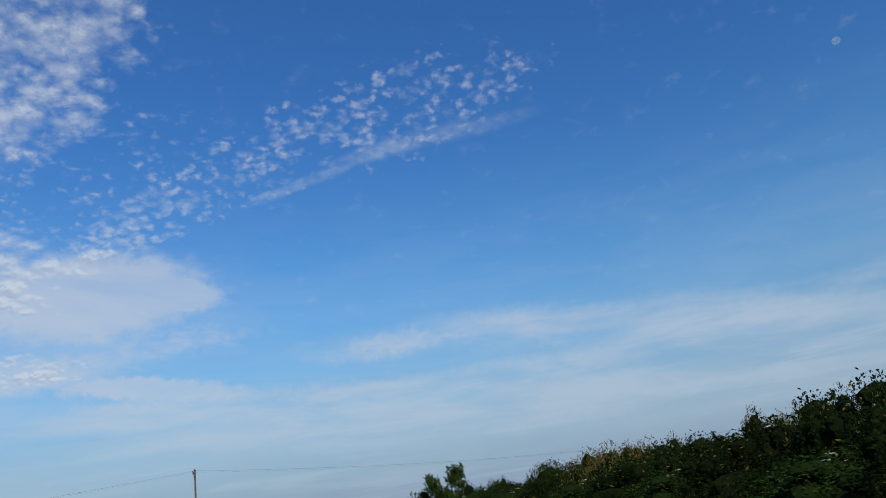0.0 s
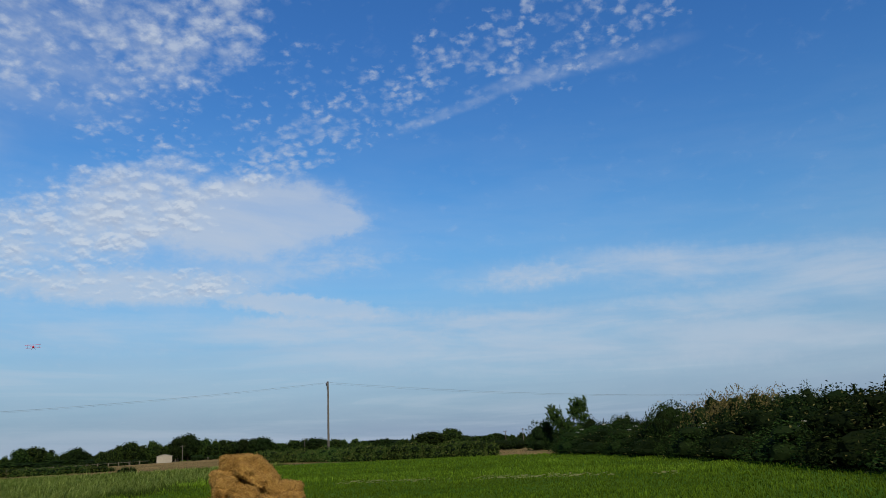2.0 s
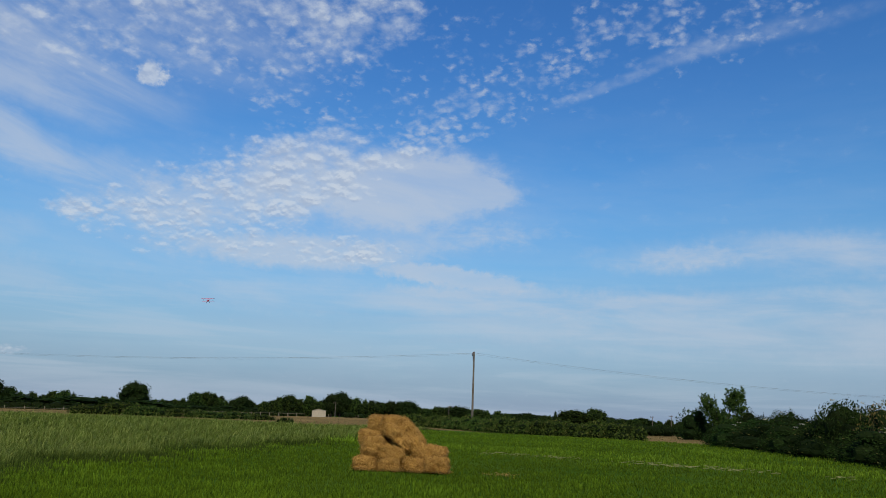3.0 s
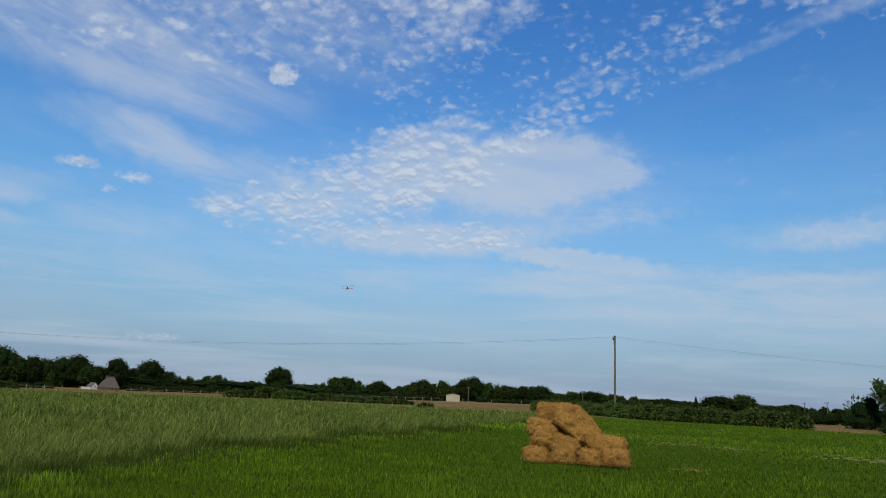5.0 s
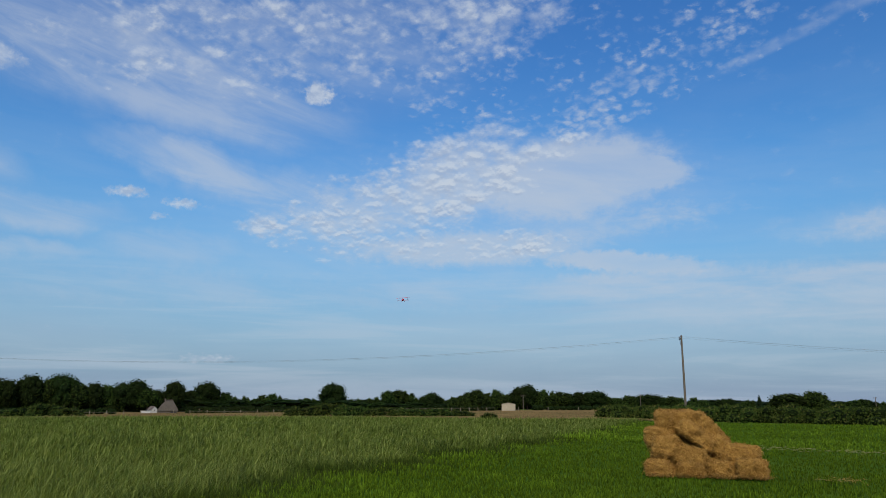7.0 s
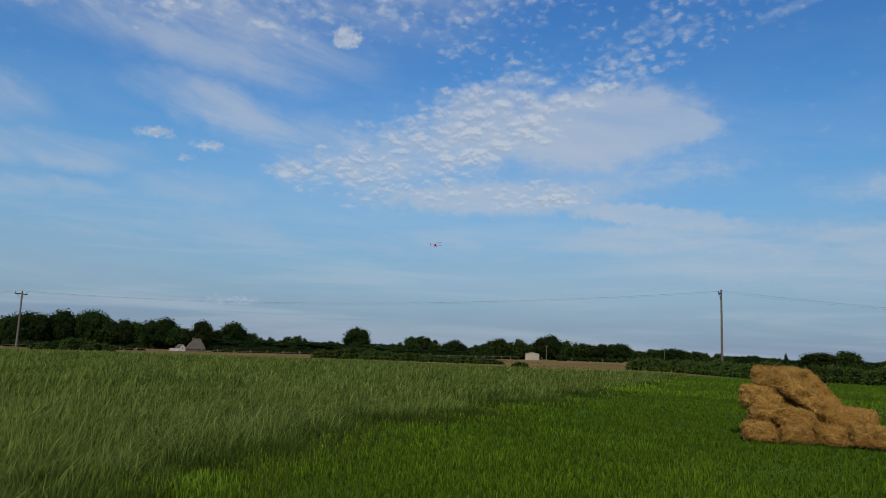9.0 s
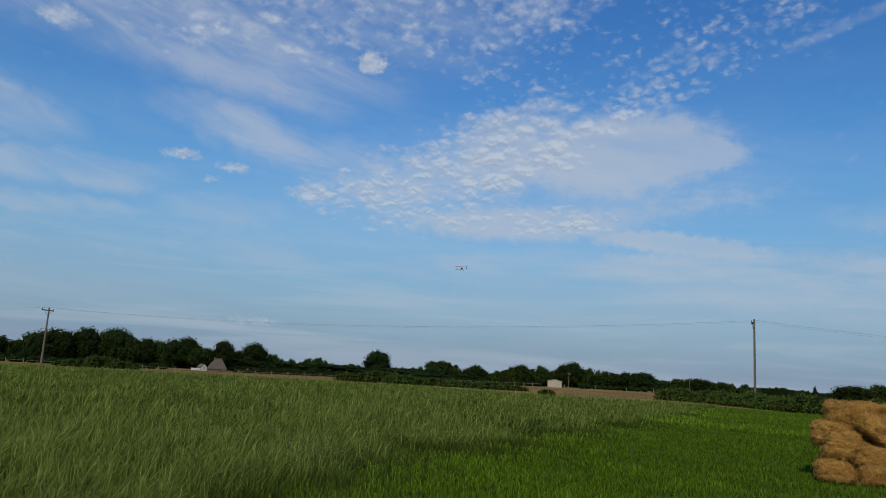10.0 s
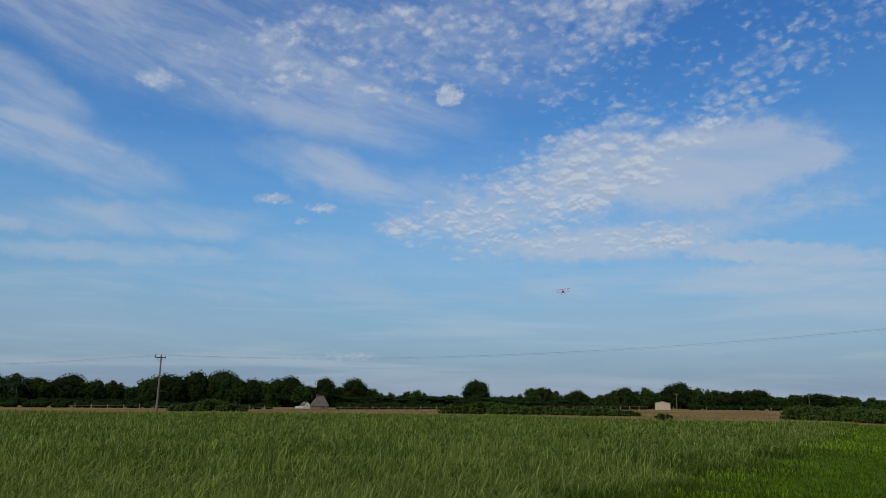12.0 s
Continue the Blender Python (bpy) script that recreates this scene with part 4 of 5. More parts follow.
# ---- power line ----
def tube(bm, a, b, r0, r1=None, sides=12):
    a, b = Vector(a), Vector(b)
    q = (b - a).to_track_quat("Z", "Y").to_matrix()
    r1 = r0 if r1 is None else r1
    lo, hi = [[bm.verts.new(p + q @ Vector((math.cos(i * 2 * math.pi / sides) * r, math.sin(i * 2 * math.pi / sides) * r, 0))) for i in range(sides)] for p, r in ((a, r0), (b, r1))]
    for i in range(sides):
        bm.faces.new((lo[i], lo[(i + 1) % sides], hi[(i + 1) % sides], hi[i]))
    bm.faces.new(hi)
    bm.faces.new(lo[::-1])


def block(bm, x0, x1, y0, y1, z0, z1, bevel=0.0):
    made = bmesh.ops.create_cube(bm, size=1)["verts"]
    for v in made:
        v.co = Vector(((x0 + x1) / 2 + v.co.x * (x1 - x0), (y0 + y1) / 2 + v.co.y * (y1 - y0), (z0 + z1) / 2 + v.co.z * (z1 - z0)))
    if bevel:
        edges = list({e for v in made for e in v.link_edges})
        bmesh.ops.bevel(bm, geom=edges, offset=bevel, segments=2, affect="EDGES")


def solid(name, parent, mat, make, label=""):
    bm = bmesh.new()
    make(bm)
    return part(name, bm, mat, parent, label)


def utility_pole(x, y, tall, turn, lean, label):
    """A wooden pole with a crossarm along its own x and three insulators."""
    root = new("utility_pole")
    root.matrix_basis = pose(x, y, float(height(x, y)), 0, lean, turn)
    shaft = solid("shaft", root, MAT_POLE, lambda bm: tube(bm, (0, 0, -0.4), (0, 0, tall), 0.145, 0.09, 14))
    arm = solid("crossarm", root, MAT_POLE, lambda bm: block(bm, -1.1, 1.1, 0.10, 0.20, tall - 0.42, tall - 0.29, 0.01))
    for s in (-1, 1):
        solid("brace", root, MAT_STEEL, lambda bm: tube(bm, (0.75 * s, 0.09, tall - 0.42), (0, 0.13, tall - 1.0), 0.02, 0.02, 6))
    for px in (-1.0, 0.0, 1.0):
        ins = solid("insulator", root, MAT_INSULATOR, lambda bm: [tube(bm, (px, 0.15 if px else 0, z0), (px, 0.15 if px else 0, z1), r0, r1, 10)
                                                                 for z0, z1, r0, r1 in [(tall - 0.30 + (0.10 if px == 0 else 0), tall - 0.18 + (0.10 if px == 0 else 0), 0.02, 0.02), (tall - 0.18 + (0.10 if px == 0 else 0), tall - 0.10 + (0.10 if px == 0 else 0), 0.075, 0.06),
                                                                                        (tall - 0.10 + (0.10 if px == 0 else 0), tall - 0.02 + (0.10 if px == 0 else 0), 0.06, 0.03)]])
    return tagged(root, label, "utility pole", "poles of the power line")


LINE = [(-186, 18, 7.6), (-101.06, 52, 7.3), (-20.96, 84, 9.1), (60, 116.5, 6.3)]
run = math.degrees(math.atan2(32, 80))
utility_pole(-101.06, 52, 7.35, run + 90, 0.0, "weathered wooden power pole with a crossarm and three insulators")
utility_pole(-20.96, 84, 9.15, run + 86, -1.2, "weathered wooden power pole standing in the low hedge")
utility_pole(60, 116.5, 6.35, run + 90, 0.0, "weathered wooden power pole beyond the overgrown bank")
utility_pole(-290, 100.6, 6.9, 20, 0.0, "distant wooden power pole before dark trees")
utility_pole(-352, 156, 7.2, 20, 0.0, "distant wooden power pole before dark trees")
for x, y, t in ((-119.2, 258, 5.6), (-84, 291, 5.9), (2.3, 246.5, 4.7), (-4.3, 290, 4.6)):
    utility_pole(x, y, t, 60, 0.0, "distant slim wooden pole before the tree line")

for a, b in zip(LINE, LINE[1:]):
    for off, lift_z in ((-1.0, 0.0), (1.0, 0.0), (0.0, 0.06)):
        side = Vector((-32, 80, 0)).normalized() * off
        cu = bpy.data.curves.new("power_line", "CURVE")
        cu.dimensions, cu.bevel_depth, cu.bevel_resolution = "3D", 0.0055, 1
        sp = cu.splines.new("POLY")
        sp.points.add(24)
        for i in range(25):
            k = i / 24
            p = Vector(a).lerp(Vector(b), k) + side + Vector((0, 0, lift_z - 4 * 1.45 * k * (1 - k) - 0.1))
            sp.points[i].co = (*p, 1)
        cu.materials.append(MAT_WIRE)
        tagged(new("power_line", cu), "thin grey overhead power line sagging between poles", "cable", "wires of the power line")


# ---- buildings ----
def field_hut(x, y, turn):
    root = new("field_shelter")
    root.matrix_basis = pose(x, y, float(height(x, y)) - 0.05, 0, 0, turn)
    w, d, e, p = 2.15, 1.9, 2.0, 2.45

    def walls(bm):
        for yy in (-d, d - 0.1):
            pts = [(-w, 0), (w, 0), (w, e), (0, p), (-w, e)]
            f = [bm.verts.new((a, yy, b)) for a, b in pts]
            g = [bm.verts.new((a, yy + 0.1, b)) for a, b in pts]
            bm.faces.new(f)
            bm.faces.new(g[::-1])
            for i in range(5):
                bm.faces.new((f[i], g[i], g[(i + 1) % 5], f[(i + 1) % 5]))
        block(bm, -w, -w + 0.1, -d + 0.1, d - 0.1, 0, e)
        block(bm, w - 0.1, w, -d + 0.1, d - 0.1, 0, e)
    solid("wall", root, MAT_CREAM, walls, "cream boarded walls")

    def slope(s):
        def make(bm):
            v = [(0, p + 0.01), (s * (w + 0.18), e - 0.07), (s * (w + 0.18), e + 0.0), (0, p + 0.08)]
            a = [bm.verts.new((q[0], -d - 0.15, q[1])) for q in v]
            b = [bm.verts.new((q[0], d + 0.15, q[1])) for q in v]
            bm.faces.new(a)
            bm.faces.new(b[::-1])
            for i in range(4):
                bm.faces.new((a[i], b[i], b[(i + 1) % 4], a[(i + 1) % 4]))
        return make
    for s in (-1, 1):
        solid("roof", root, MAT_ROOFSHEET, slope(s), "pale sheet roof slope")
    for k in range(14):
        bx = -w + 0.17 + k * 0.306
        solid("board_strip", root, MAT_CREAM, lambda bm: block(bm, bx - 0.02, bx + 0.02, -d - 0.02, -d - 0.002, 0.05, e - 0.06))
    return tagged(root, "small cream gabled field shelter on dry grass", "shed")


field_hut(-104.1, 213.4, 26)


def thatched_barn(x, y, turn):
    root = new("thatched_barn")
    root.matrix_basis = pose(x, y, float(height(x, y)) - 0.35, 0, 0, turn)
    solid("wall", root, MAT_TIMBER, lambda bm: block(bm, -3.2, 3.2, -2.6, 2.6, 0, 1.35), "dark boarded walls")

    def roof(bm):
        lo = [(-3.7, -3.1, 1.05), (3.7, -3.1, 1.05), (3.7, 3.1, 1.05), (-3.7, 3.1, 1.05)]
        mid = [(-2.4, -1.75, 3.2), (2.5, -1.75, 3.2), (2.5, 1.75, 3.2), (-2.4, 1.75, 3.2)]
        hi = [(-0.7, -0.16, 4.85), (1.5, -0.16, 4.95), (1.5, 0.16, 4.95), (-0.7, 0.16, 4.85)]
        rings = [[bm.verts.new(p) for p in r] for r in (lo, mid, hi)]
        for a, b in zip(rings, rings[1:]):
            for i in range(4):
                bm.faces.new((a[i], a[(i + 1) % 4], b[(i + 1) % 4], b[i]))
        bm.faces.new(rings[2])
        bm.faces.new(rings[0][::-1])
        bmesh.ops.bevel(bm, geom=list(bm.edges), offset=0.18, segments=3, affect="EDGES")
        for v in bm.verts:
            v.co += Vector((0, 0, 0.09 * noise.noise(v.co * 1.3)))
    solid("roof", root, MAT_THATCH, roof, "weathered grey-brown thatch, hipped at both ends")
    solid("ridge", root, MAT_THATCH, lambda bm: block(bm, -0.85, 1.65, -0.28, 0.28, 4.84, 5.10, 0.1))
    # dark slab on the solid wall paints in the shade of an opening
    solid("doorway", root, MAT_DARK, lambda bm: block(bm, 1.0, 2.6, -2.64, -2.58, 0, 1.3), "dark slab for the shade in the open doorway")
    solid("chimney", root, MAT_TILE, lambda bm: block(bm, -1.35, -0.95, -0.2, 0.2, 4.0, 5.45, 0.03), "small dark chimney")
    return tagged(root, "thatched barn with a steep hipped roof among trees", "barn")


def cottage(x, y, turn):
    root = new("cottage")
    root.matrix_basis = pose(x, y, float(height(x, y)) - 0.25, 0, 0, turn) @ Matrix.Diagonal((0.8, 0.8, 0.8, 1))

    def walls(bm):
        pts = [(-1.2, 0), (1.2, 0), (1.2, 1.9), (0, 3.2), (-1.2, 1.9)]
        a = [bm.verts.new((u, -3.0, z)) for u, z in pts]
        b = [bm.verts.new((u, 3.0, z)) for u, z in pts]
        bm.faces.new(a)
        bm.faces.new(b[::-1])
        for i in range(5):
            bm.faces.new((a[i], b[i], b[(i + 1) % 5], a[(i + 1) % 5]))
    solid("wall", root, MAT_WHITE, walls, "white rendered gable wall")
    for s in (-1, 1):
        def make(bm):
            v = [(0, 3.22), (s * 1.45, 1.64), (s * 1.45, 1.76), (0, 3.36)]
            a = [bm.verts.new((q[0], -3.1, q[1])) for q in v]
            b = [bm.verts.new((q[0], 3.1, q[1])) for q in v]
            bm.faces.new(a)
            bm.faces.new(b[::-1])
            for i in range(4):
                bm.faces.new((a[i], b[i], b[(i + 1) % 4], a[(i + 1) % 4]))
        solid("roof", root, MAT_TILE, make, "dark tiled roof slope")
    win = solid("window", root, MAT_WHITE, lambda bm: block(bm, -0.3, 0.3, -3.04, -2.99, 1.2, 1.9))
    solid("pane", win, MAT_DARK, lambda bm: block(bm, -0.24, 0.24, -3.06, -3.045, 1.26, 1.84))
    return tagged(root, "small white cottage with a dark tiled roof", "house")


thatched_barn(-224.0, 181.6, 50)
cottage(-227.6, 177.8, 70)
wall = solid("garden_wall", None, MAT_WHITE, lambda bm: (block(bm, -1.5, 1.5, -0.12, 0.12, -0.2, 0.6, 0.02), block(bm, -1.55, 1.55, -0.17, 0.17, 0.6, 0.67, 0.01)))
wall.matrix_basis = pose(-226.4, 174.2, float(height(-226, 176)) + 0.2, 0, 0, 50)
tagged(wall, "low white garden wall in front of the cottage", "wall")


def farm_trailer(x, y, turn):
    root = new("farm_trailer")
    root.matrix_basis = pose(x, y, float(height(x, y)), 0, 0, turn)
    solid("body", root, MAT_RUST, lambda bm: (block(bm, -1.1, 1.1, -0.7, 0.7, 0.5, 0.62, 0.02), block(bm, -1.1, 1.1, -0.7, -0.64, 0.62, 1.05), block(bm, -1.1, 1.1, 0.64, 0.7, 0.62, 1.05),
                                              block(bm, -1.1, -1.04, -0.64, 0.64, 0.62, 1.05), block(bm, 1.04, 1.1, -0.64, 0.64, 0.62, 1.05)), "rusty red tipping body")
    solid("drawbar", root, MAT_RUST, lambda bm: tube(bm, (1.1, 0, 0.5), (2.1, 0, 0.35), 0.05))
    for s in (-1, 1):
        wheel = solid("wheel", root, MAT_STEEL, lambda bm: tube(bm, (0, s * 0.74, 0.38), (0, s * 0.90, 0.38), 0.2, 0.2, 16))
        solid("tyre", wheel, MAT_RUBBER, lambda bm: tube(bm, (0, s * 0.72, 0.38), (0, s * 0.92, 0.38), 0.38, 0.38, 20))
    solid("load", root, MAT_CREAM, lambda bm: block(bm, -0.3, 0.15, -0.25, 0.25, 0.62, 1.6, 0.08), "pale sack standing in the trailer")
    return tagged(root, "rusty red farm trailer with a pale load by the fence", "trailer")


farm_trailer(-211.5, 185.0, 48)


# ---- post and rail fence ----
def fence(points, gap, tall, label, rails=(0.45, 0.85)):
    root = new("fence")
    post_mesh = rail_mesh = None
    x0, y0 = points[0]
    root.matrix_basis = pose(x0, y0, 0)
    for (ax, ay), (bx, by) in zip(points, points[1:]):
        n = max(1, int(math.hypot(bx - ax, by - ay) / gap))
        turn = math.atan2(by - ay, bx - ax)
        step = math.hypot(bx - ax, by - ay) / n
        for i in range(n):
            x, y = ax + (bx - ax) * i / n, ay + (by - ay) * i / n
            z = float(height(x, y))
            if post_mesh is None:
                bm = bmesh.new()
                block(bm, -0.09, 0.09, -0.09, 0.09, -0.3, tall, 0.02)
                post_mesh = bpy.data.meshes.new("post")
                bm.to_mesh(post_mesh)
                bm.free()
                bm = bmesh.new()
                block(bm, 0, 1, -0.02, 0.02, -0.025, 0.025)
                rail_mesh = bpy.data.meshes.new("rail")
                bm.to_mesh(rail_mesh)
                bm.free()
                post_mesh.materials.append(MAT_POST)
                rail_mesh.materials.append(MAT_POST)
            p = new("post", post_mesh)
            p.parent = root
            p.matrix_basis = pose(x - x0, y - y0, z, rngH.uniform(-3, 3), rngH.uniform(-3, 3), math.degrees(turn))
            for rz in rails:
                r = new("rail", rail_mesh)
                r.parent = root
                r.matrix_basis = Matrix.Translation((x - x0, y - y0, z + rz * tall)) @ Matrix.Rotation(turn, 4, "Z") @ Matrix.Diagonal((step, 1, 1, 1))
    return tagged(root, label, "fence")


fence([(-232, 92), (-205, 122), (-176, 150), (-152, 173)], 4.2, 1.15, "weathered grey post and rail fence along the dry field", (0.6,))
fence([(-152, 173), (-121, 196), (-107, 210)], 2.6, 1.0, "weathered grey post and rail fence running up to the shelter", (0.85,))
fence([(-101, 214), (-83, 219), (-60, 224), (-20, 228)], 6.5, 0.95, "weathered grey fence posts before the hedgerow", ())


# ---- stack of straw bales ----
def bale(u, v, z, length, deep, tall, turn, tip, roll, label, seed):
    """A slumped, shaggy straw bale; u runs along the front of the stack, v into it, from its front foot."""
    rng = np.random.default_rng(seed)
    root = new("straw_bale")
    root.matrix_basis = STACK @ pose(u, v, z, roll, tip, turn)
    bm = bmesh.new()
    bmesh.ops.create_cube(bm, size=1)
    bmesh.ops.subdivide_edges(bm, edges=list(bm.edges), cuts=15, use_grid_fill=True)
    half = np.array((length / 2, deep / 2, tall / 2))
    off = Vector((seed * 3.1, 0, 0))
    for w in bm.verts:
        c = np.array(w.co) * 2
        c = c / (np.sum(np.abs(c) ** 4.2) ** (1 / 4.2))          # a box with well-rounded edges
        p = Vector(c * half)
        way_out = Vector(c ** 3 / half).normalized()
        lump_a = noise.noise(p * 2.6 + off)
        lump_b = noise.noise(p * 6.5 + off)
        lump_c = noise.noise(Vector((p.x * 9, p.y * 17, p.z * 17)) + off)
        w.co = p + way_out * (0.06 * lump_a + 0.05 * lump_b + 0.030 * lump_c + 0.016 * noise.noise(p * 36 + off) - 0.02)
        w.co.z -= 0.05 * (abs(c[0]) ** 3) * (0.5 + lump_a)
    bm.normal_update()
    mid = np.array([f.calc_center_median() for f in bm.faces])
    nrm = np.array([f.normal for f in bm.faces])
    area = np.array([f.calc_area() for f in bm.faces])
    part("body", bm, MAT_STRAW, root)
    # wisps of straw lying over it and sticking out of it
    n = 4800
    k = rng.choice(len(mid), n, p=area / area.sum())
    out = nrm[k]
    s = mid[k] + rng.normal(0, 0.016, (n, 3)) - out * 0.008
    d = rng.normal(size=(n, 3)) * np.array([1.0, 0.8, 0.8])
    d -= out * np.sum(d * out, 1)[:, None] * 0.88
    d += out * rng.uniform(0.0, 0.45, n)[:, None] ** 2
    d /= np.linalg.norm(d, axis=1)[:, None]
    ln = (rng.uniform(0.04, 0.12, n) * np.where(rng.random(n) < 0.05, 1.7, 1.0))[:, None]
    side = np.cross(d, out + rng.normal(0, 0.3, (n, 3)))
    side /= np.linalg.norm(side, axis=1)[:, None]
    sw = rng.uniform(0.0025, 0.007, n)[:, None]
    bend = out * 0.012 + rng.normal(0, 0.008, (n, 3))
    droop = np.array([0, 0, -1.0]) * ln * rng.uniform(0, 0.35, n)[:, None]
    a, b, c = s, s + d * ln * 0.5 + bend, s + d * ln + droop
    vs = np.stack([a - side * sw, a + side * sw, b + side * sw, b - side * sw, c + side * sw * 0.5, c - side * sw * 0.5], 1).reshape(-1, 3)
    base = np.arange(n)[:, None] * 6
    faces = np.concatenate([base + np.array([[0, 1, 2, 3]]), base + np.array([[3, 2, 4, 5]])], 0)
    mesh_object("loose_straw", vs.tolist(), faces.tolist(), MAT_STRAW, root)
    return tagged(root, label, "straw bale", "bales of the stack")


STACK = pose(-7.03, 16.72, 0, 0, 0, 12) @ Matrix.Diagonal((0.905, 0.93, 0.885, 1.0))
LOW_B = "golden straw bale at the foot of the tumbled stack"
MID_B = "golden straw bale in the middle of the tumbled stack"
TOP_B = "loose golden straw bale on top of the stack"
LEAN_B = "golden straw bale slid down the side of the stack"
BALES = [
    (0.36, 0.34, 0.20, 0.72, 0.62, 0.44, -6, 2, 0, LOW_B), (1.09, 0.30, 0.18, 0.66, 0.60, 0.40, 3, 0, 0, LOW_B), (1.84, 0.50, 0.20, 0.72, 0.60, 0.42, 6, 8, 0, LOW_B),
    (2.55, 0.34, 0.24, 0.74, 0.60, 0.50, 8, 3, 0, LOW_B), (2.42, 0.84, 0.46, 0.80, 0.52, 0.74, 2, 8, 4, MID_B), (0.55, 1.05, 0.24, 0.95, 0.7, 0.48, 0, 0, 0, LOW_B),
    (1.50, 1.05, 0.24, 0.95, 0.7, 0.48, 0, 0, 0, LOW_B),
    (0.55, 0.62, 0.74, 0.76, 0.70, 0.62, -4, -2, 2, MID_B), (1.12, 0.48, 0.56, 0.86, 0.56, 0.42, 3, 9, 4, MID_B), (0.42, 1.10, 0.95, 0.80, 0.80, 0.62, -20, 4, 0, MID_B),
    (1.30, 1.20, 0.80, 1.0, 0.8, 0.64, 5, 0, 0, MID_B), (1.92, 0.88, 0.60, 1.00, 0.62, 0.44, 10, 62, 0, LEAN_B),
    (0.52, 1.12, 1.40, 0.50, 0.80, 0.52, -6, -3, 0, TOP_B), (1.10, 1.14, 1.44, 0.94, 0.68, 0.46, 8, 5, 0, TOP_B), (1.28, 0.66, 1.02, 1.08, 0.54, 0.42, 8, 38, -8, MID_B),
    (1.66, 1.12, 1.10, 1.05, 0.66, 0.50, 12, 46, 0, LEAN_B)]
for i, b in enumerate(BALES):
    bale(*b, 300 + i)


def straw_litter():
    rng = np.random.default_rng(77)
    n = 700
    a = rng.random(n)
    x = np.where(a < 0.85, rng.uniform(0.0, 3.0, n), 4.5 + rng.normal(0, 0.25, n))
    y = np.where(a < 0.85, rng.normal(0.0, 0.16, n), 0.1 + rng.normal(0, 0.3, n))
    z = rng.uniform(0.02, 0.10, n)
    t = rng.uniform(0, 6.28, n)
    l, w = rng.uniform(0.05, 0.16, n), rng.uniform(0.003, 0.006, n)
    dx, dy = np.cos(t) * l, np.sin(t) * l
    sx, sy = -np.sin(t) * w, np.cos(t) * w
    vs = np.stack([np.column_stack([x - dx - sx, y - dy - sy, z]), np.column_stack([x - dx + sx, y - dy + sy, z]), np.column_stack([x + dx + sx, y + dy + sy, z + 0.02]), np.column_stack([x + dx - sx, y + dy - sy, z + 0.02])], 1).reshape(-1, 3)
    ob = mesh_object("straw_litter", vs.tolist(), (np.arange(n)[:, None] * 4 + np.arange(4)).tolist(), MAT_STRAW)
    ob.matrix_basis = STACK
    tagged(ob, "loose straw scattered on the grass round the stack", "straw", kind="stuff")


def hay_swath():
    """Wisps of cut hay left in a row."""
    rng = np.random.default_rng(78)
    n = 300
    x = rng.uniform(-6.5, 7.0, n)
    y = 29.3 - (x + 6) * 0.33 + rng.normal(0, 0.38, n)
    keep = np.sin(x * 1.9 + 0.7) + np.sin(x * 0.8) > -0.9 + rng.normal(0, 0.5, n)
    x, y = x[keep], y[keep]
    n = len(x)
    t = rng.normal(-0.3, 0.6, n)
    l, w = rng.uniform(0.05, 0.13, n), rng.uniform(0.004, 0.009, n)
    z = rng.uniform(0.02, 0.12, n)
    dx, dy, sx, sy = np.cos(t) * l, np.sin(t) * l, -np.sin(t) * w, np.cos(t) * w
    vs = np.stack([np.column_stack([x - dx - sx, y - dy - sy, z]), np.column_stack([x - dx + sx, y - dy + sy, z + 0.01]), np.column_stack([x + dx + sx, y + dy + sy, z + 0.04]), np.column_stack([x + dx - sx, y + dy - sy, z + 0.03])], 1).reshape(-1, 3)
    ob = mesh_object("hay_swath", vs.tolist(), (np.arange(n)[:, None] * 4 + np.arange(4)).tolist(), MAT_HAY)
    tagged(ob, "pale cut hay lying in a thin row on the grass", "hay", kind="stuff")


straw_litter()
hay_swath()


# ---- model aeroplane in the air ----
def wing(bm, span_w, chord, z, y):
    prof = [(-0.5, 0.0), (-0.3, 0.07), (0.1, 0.09), (0.5, 0.0), (0.1, -0.02), (-0.3, -0.03)]
    rows = []
    for k in (-1, -0.92, 0, 0.92, 1):
        c = chord * (0.7 if abs(k) == 1 else 1)
        rows.append([bm.verts.new((k * span_w / 2, y + a * c, z + b * c + 0.02 * abs(k))) for a, b in prof])
    for a, b in zip(rows, rows[1:]):
        for i in range(6):
            bm.faces.new((a[i], a[(i + 1) % 6], b[(i + 1) % 6], b[i]))
    bm.faces.new(rows[0])
    bm.faces.new(rows[-1][::-1])


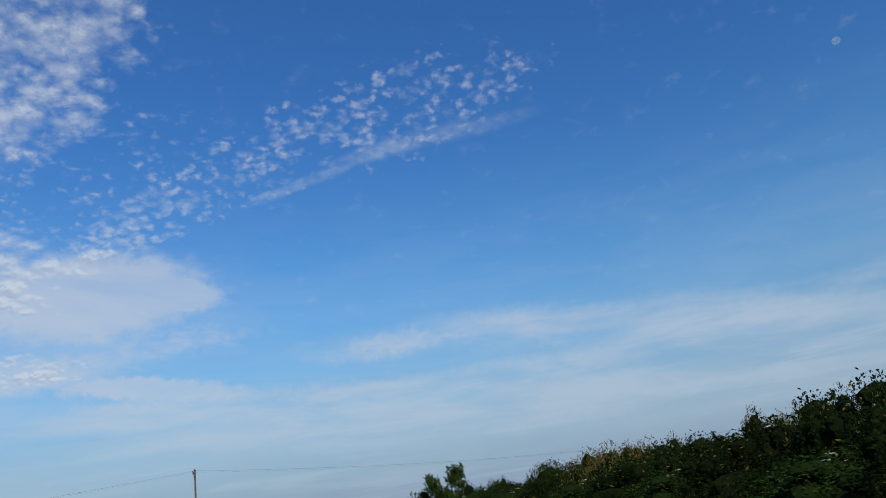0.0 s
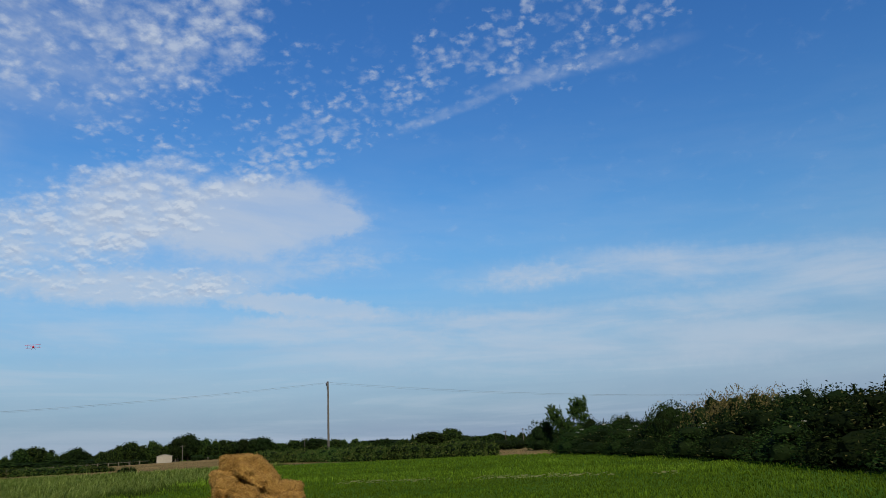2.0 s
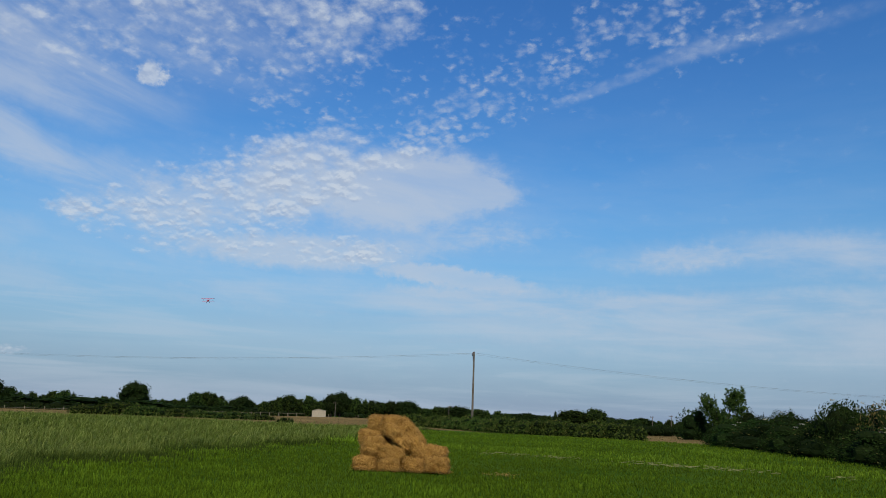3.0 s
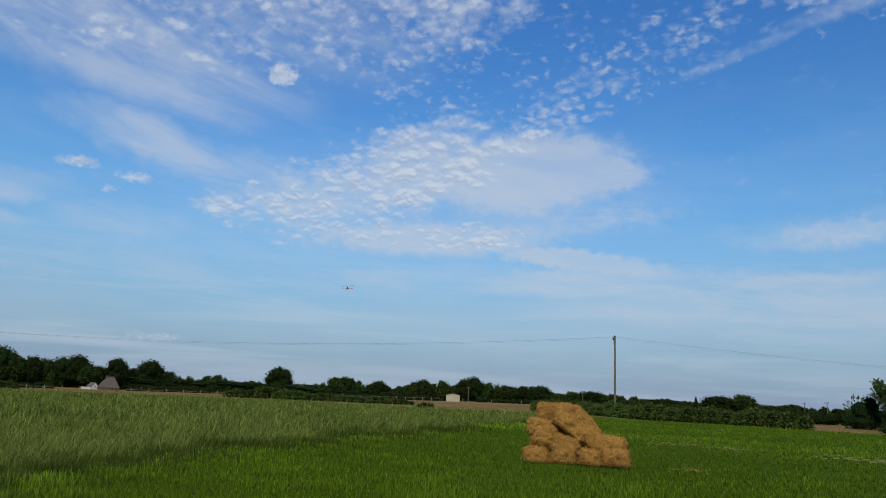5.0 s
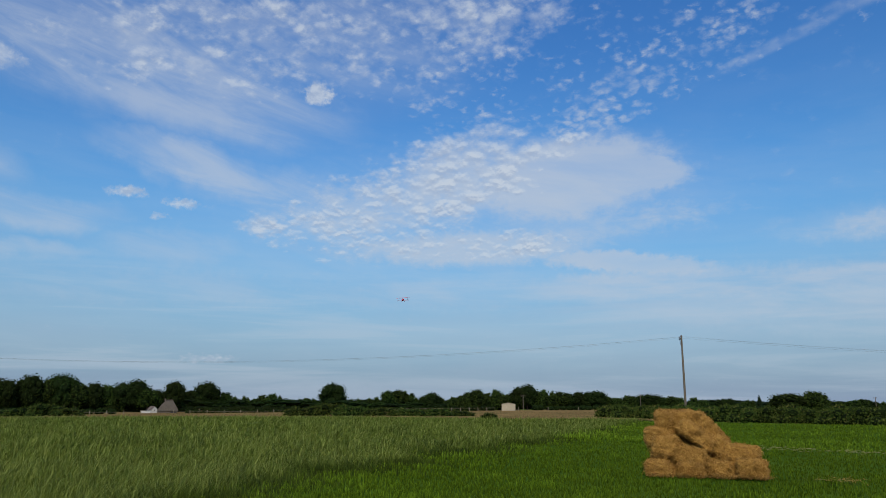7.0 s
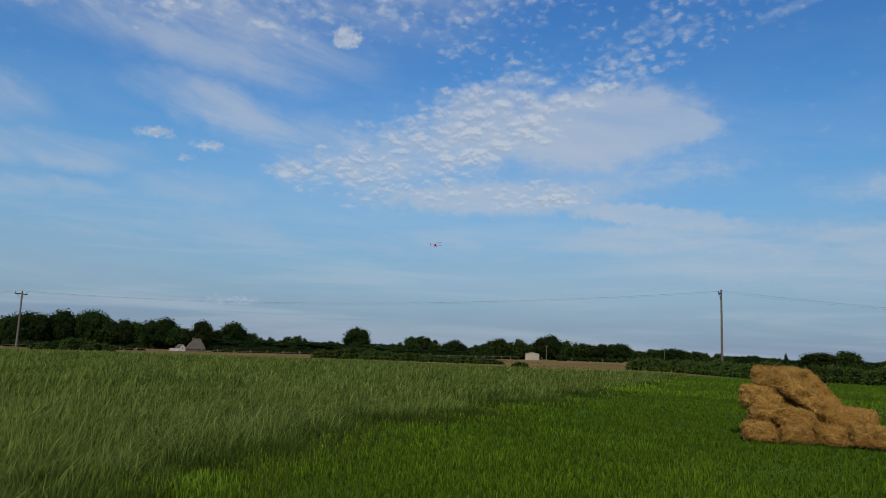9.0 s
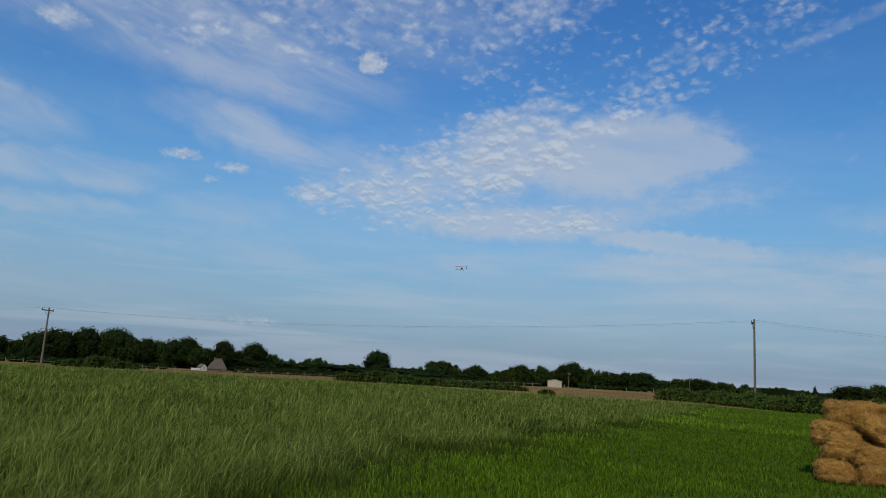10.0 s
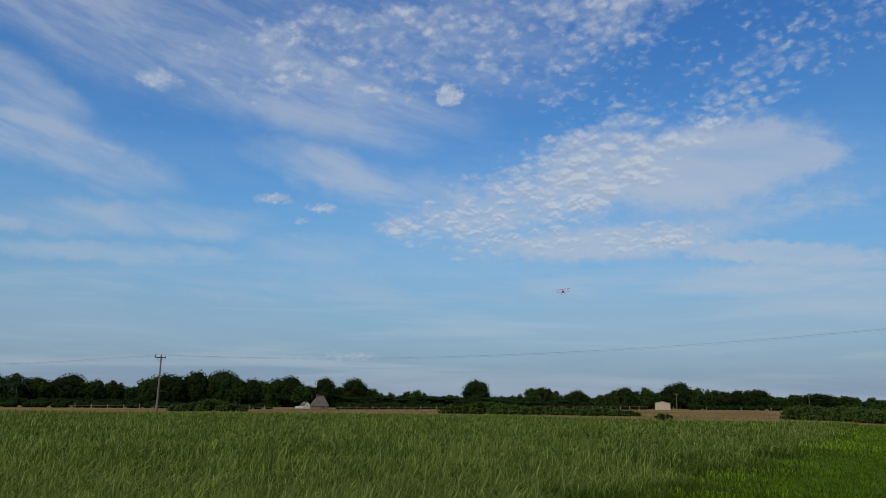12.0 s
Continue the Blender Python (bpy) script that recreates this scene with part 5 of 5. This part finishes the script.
def biplane(m):
    root = new("model_biplane")
    root.matrix_basis = m

    def hull(bm):
        rings = []
        for y, r in ((-0.50, 0.05), (-0.45, 0.085), (-0.2, 0.10), (0.1, 0.085), (0.55, 0.03)):
            rings.append([bm.verts.new((math.cos(t) * r, y, math.sin(t) * r * 1.15)) for t in [i * math.pi / 5 for i in range(10)]])
        for a, b in zip(rings, rings[1:]):
            for i in range(10):
                bm.faces.new((a[i], a[(i + 1) % 10], b[(i + 1) % 10], b[i]))
        bm.faces.new(rings[0])
        bm.faces.new(rings[-1][::-1])
    solid("fuselage", root, MAT_RED, hull)
    solid("upper_wing", root, MAT_RED, lambda bm: wing(bm, 1.36, 0.24, 0.20, -0.22))
    solid("lower_wing", root, MAT_RED, lambda bm: wing(bm, 1.24, 0.22, -0.09, -0.16))
    solid("tailplane", root, MAT_RED, lambda bm: wing(bm, 0.46, 0.14, 0.03, 0.50))
    solid("fin", root, MAT_RED, lambda bm: block(bm, -0.008, 0.008, 0.42, 0.58, 0.02, 0.20, 0.004))
    for s in (-1, 1):
        for y in (-0.30, -0.12):
            solid("strut", root, MAT_DARK, lambda bm: tube(bm, (s * 0.48, y, -0.07), (s * 0.48, y, 0.21), 0.008, 0.008, 6))
        solid("undercarriage_leg", root, MAT_DARK, lambda bm: tube(bm, (s * 0.06, -0.25, -0.08), (s * 0.14, -0.27, -0.20), 0.008, 0.008, 6))
        solid("wheel", root, MAT_RUBBER, lambda bm: tube(bm, (s * 0.13, -0.27, -0.21), (s * 0.16, -0.27, -0.21), 0.05, 0.05, 14))
    solid("propeller", root, MAT_DARK, lambda bm: (block(bm, -0.14, 0.14, -0.525, -0.515, -0.012, 0.012, 0.003), tube(bm, (0, -0.50, 0), (0, -0.55, 0), 0.025, 0.008, 10)))
    return tagged(root, "small red radio-controlled biplane flying over the meadow", "model aircraft")


biplane(pose(-48.2, 68.5, 13.2, 10, -6, 35) @ Matrix.Diagonal((1.1, 1.1, 1.1, 1)))


# ---- the pale daytime moon ----
def moon():
    bm = bmesh.new()
    bmesh.ops.create_uvsphere(bm, u_segments=32, v_segments=16, radius=20.5)
    bmesh.ops.bisect_plane(bm, geom=list(bm.verts) + list(bm.edges) + list(bm.faces), plane_co=(0, 0, -3), plane_no=(0.35, 0.6, 1), clear_inner=True)
    bmesh.ops.holes_fill(bm, edges=list(bm.edges))

    def build(t):
        e = nd(t, "ShaderNodeEmission")
        put(t, e.inputs[0], blend(t, span(t, tex(t, 0.07, 4), 0.4, 0.65), (0.21, 0.34, 0.56), (0.12, 0.25, 0.50)))
        e.inputs[1].default_value = 0.88
        return e.outputs[0]
    ob = part("moon", bm, material("pale_moonlight", build))
    a, e = radians(39.9), radians(26.1)
    ob.matrix_basis = pose(4300 * math.sin(a) * math.cos(e), 4300 * math.cos(a) * math.cos(e), 4300 * math.sin(e))
    tagged(ob, "pale gibbous daytime moon in the blue sky", "moon", kind="structure")


moon()
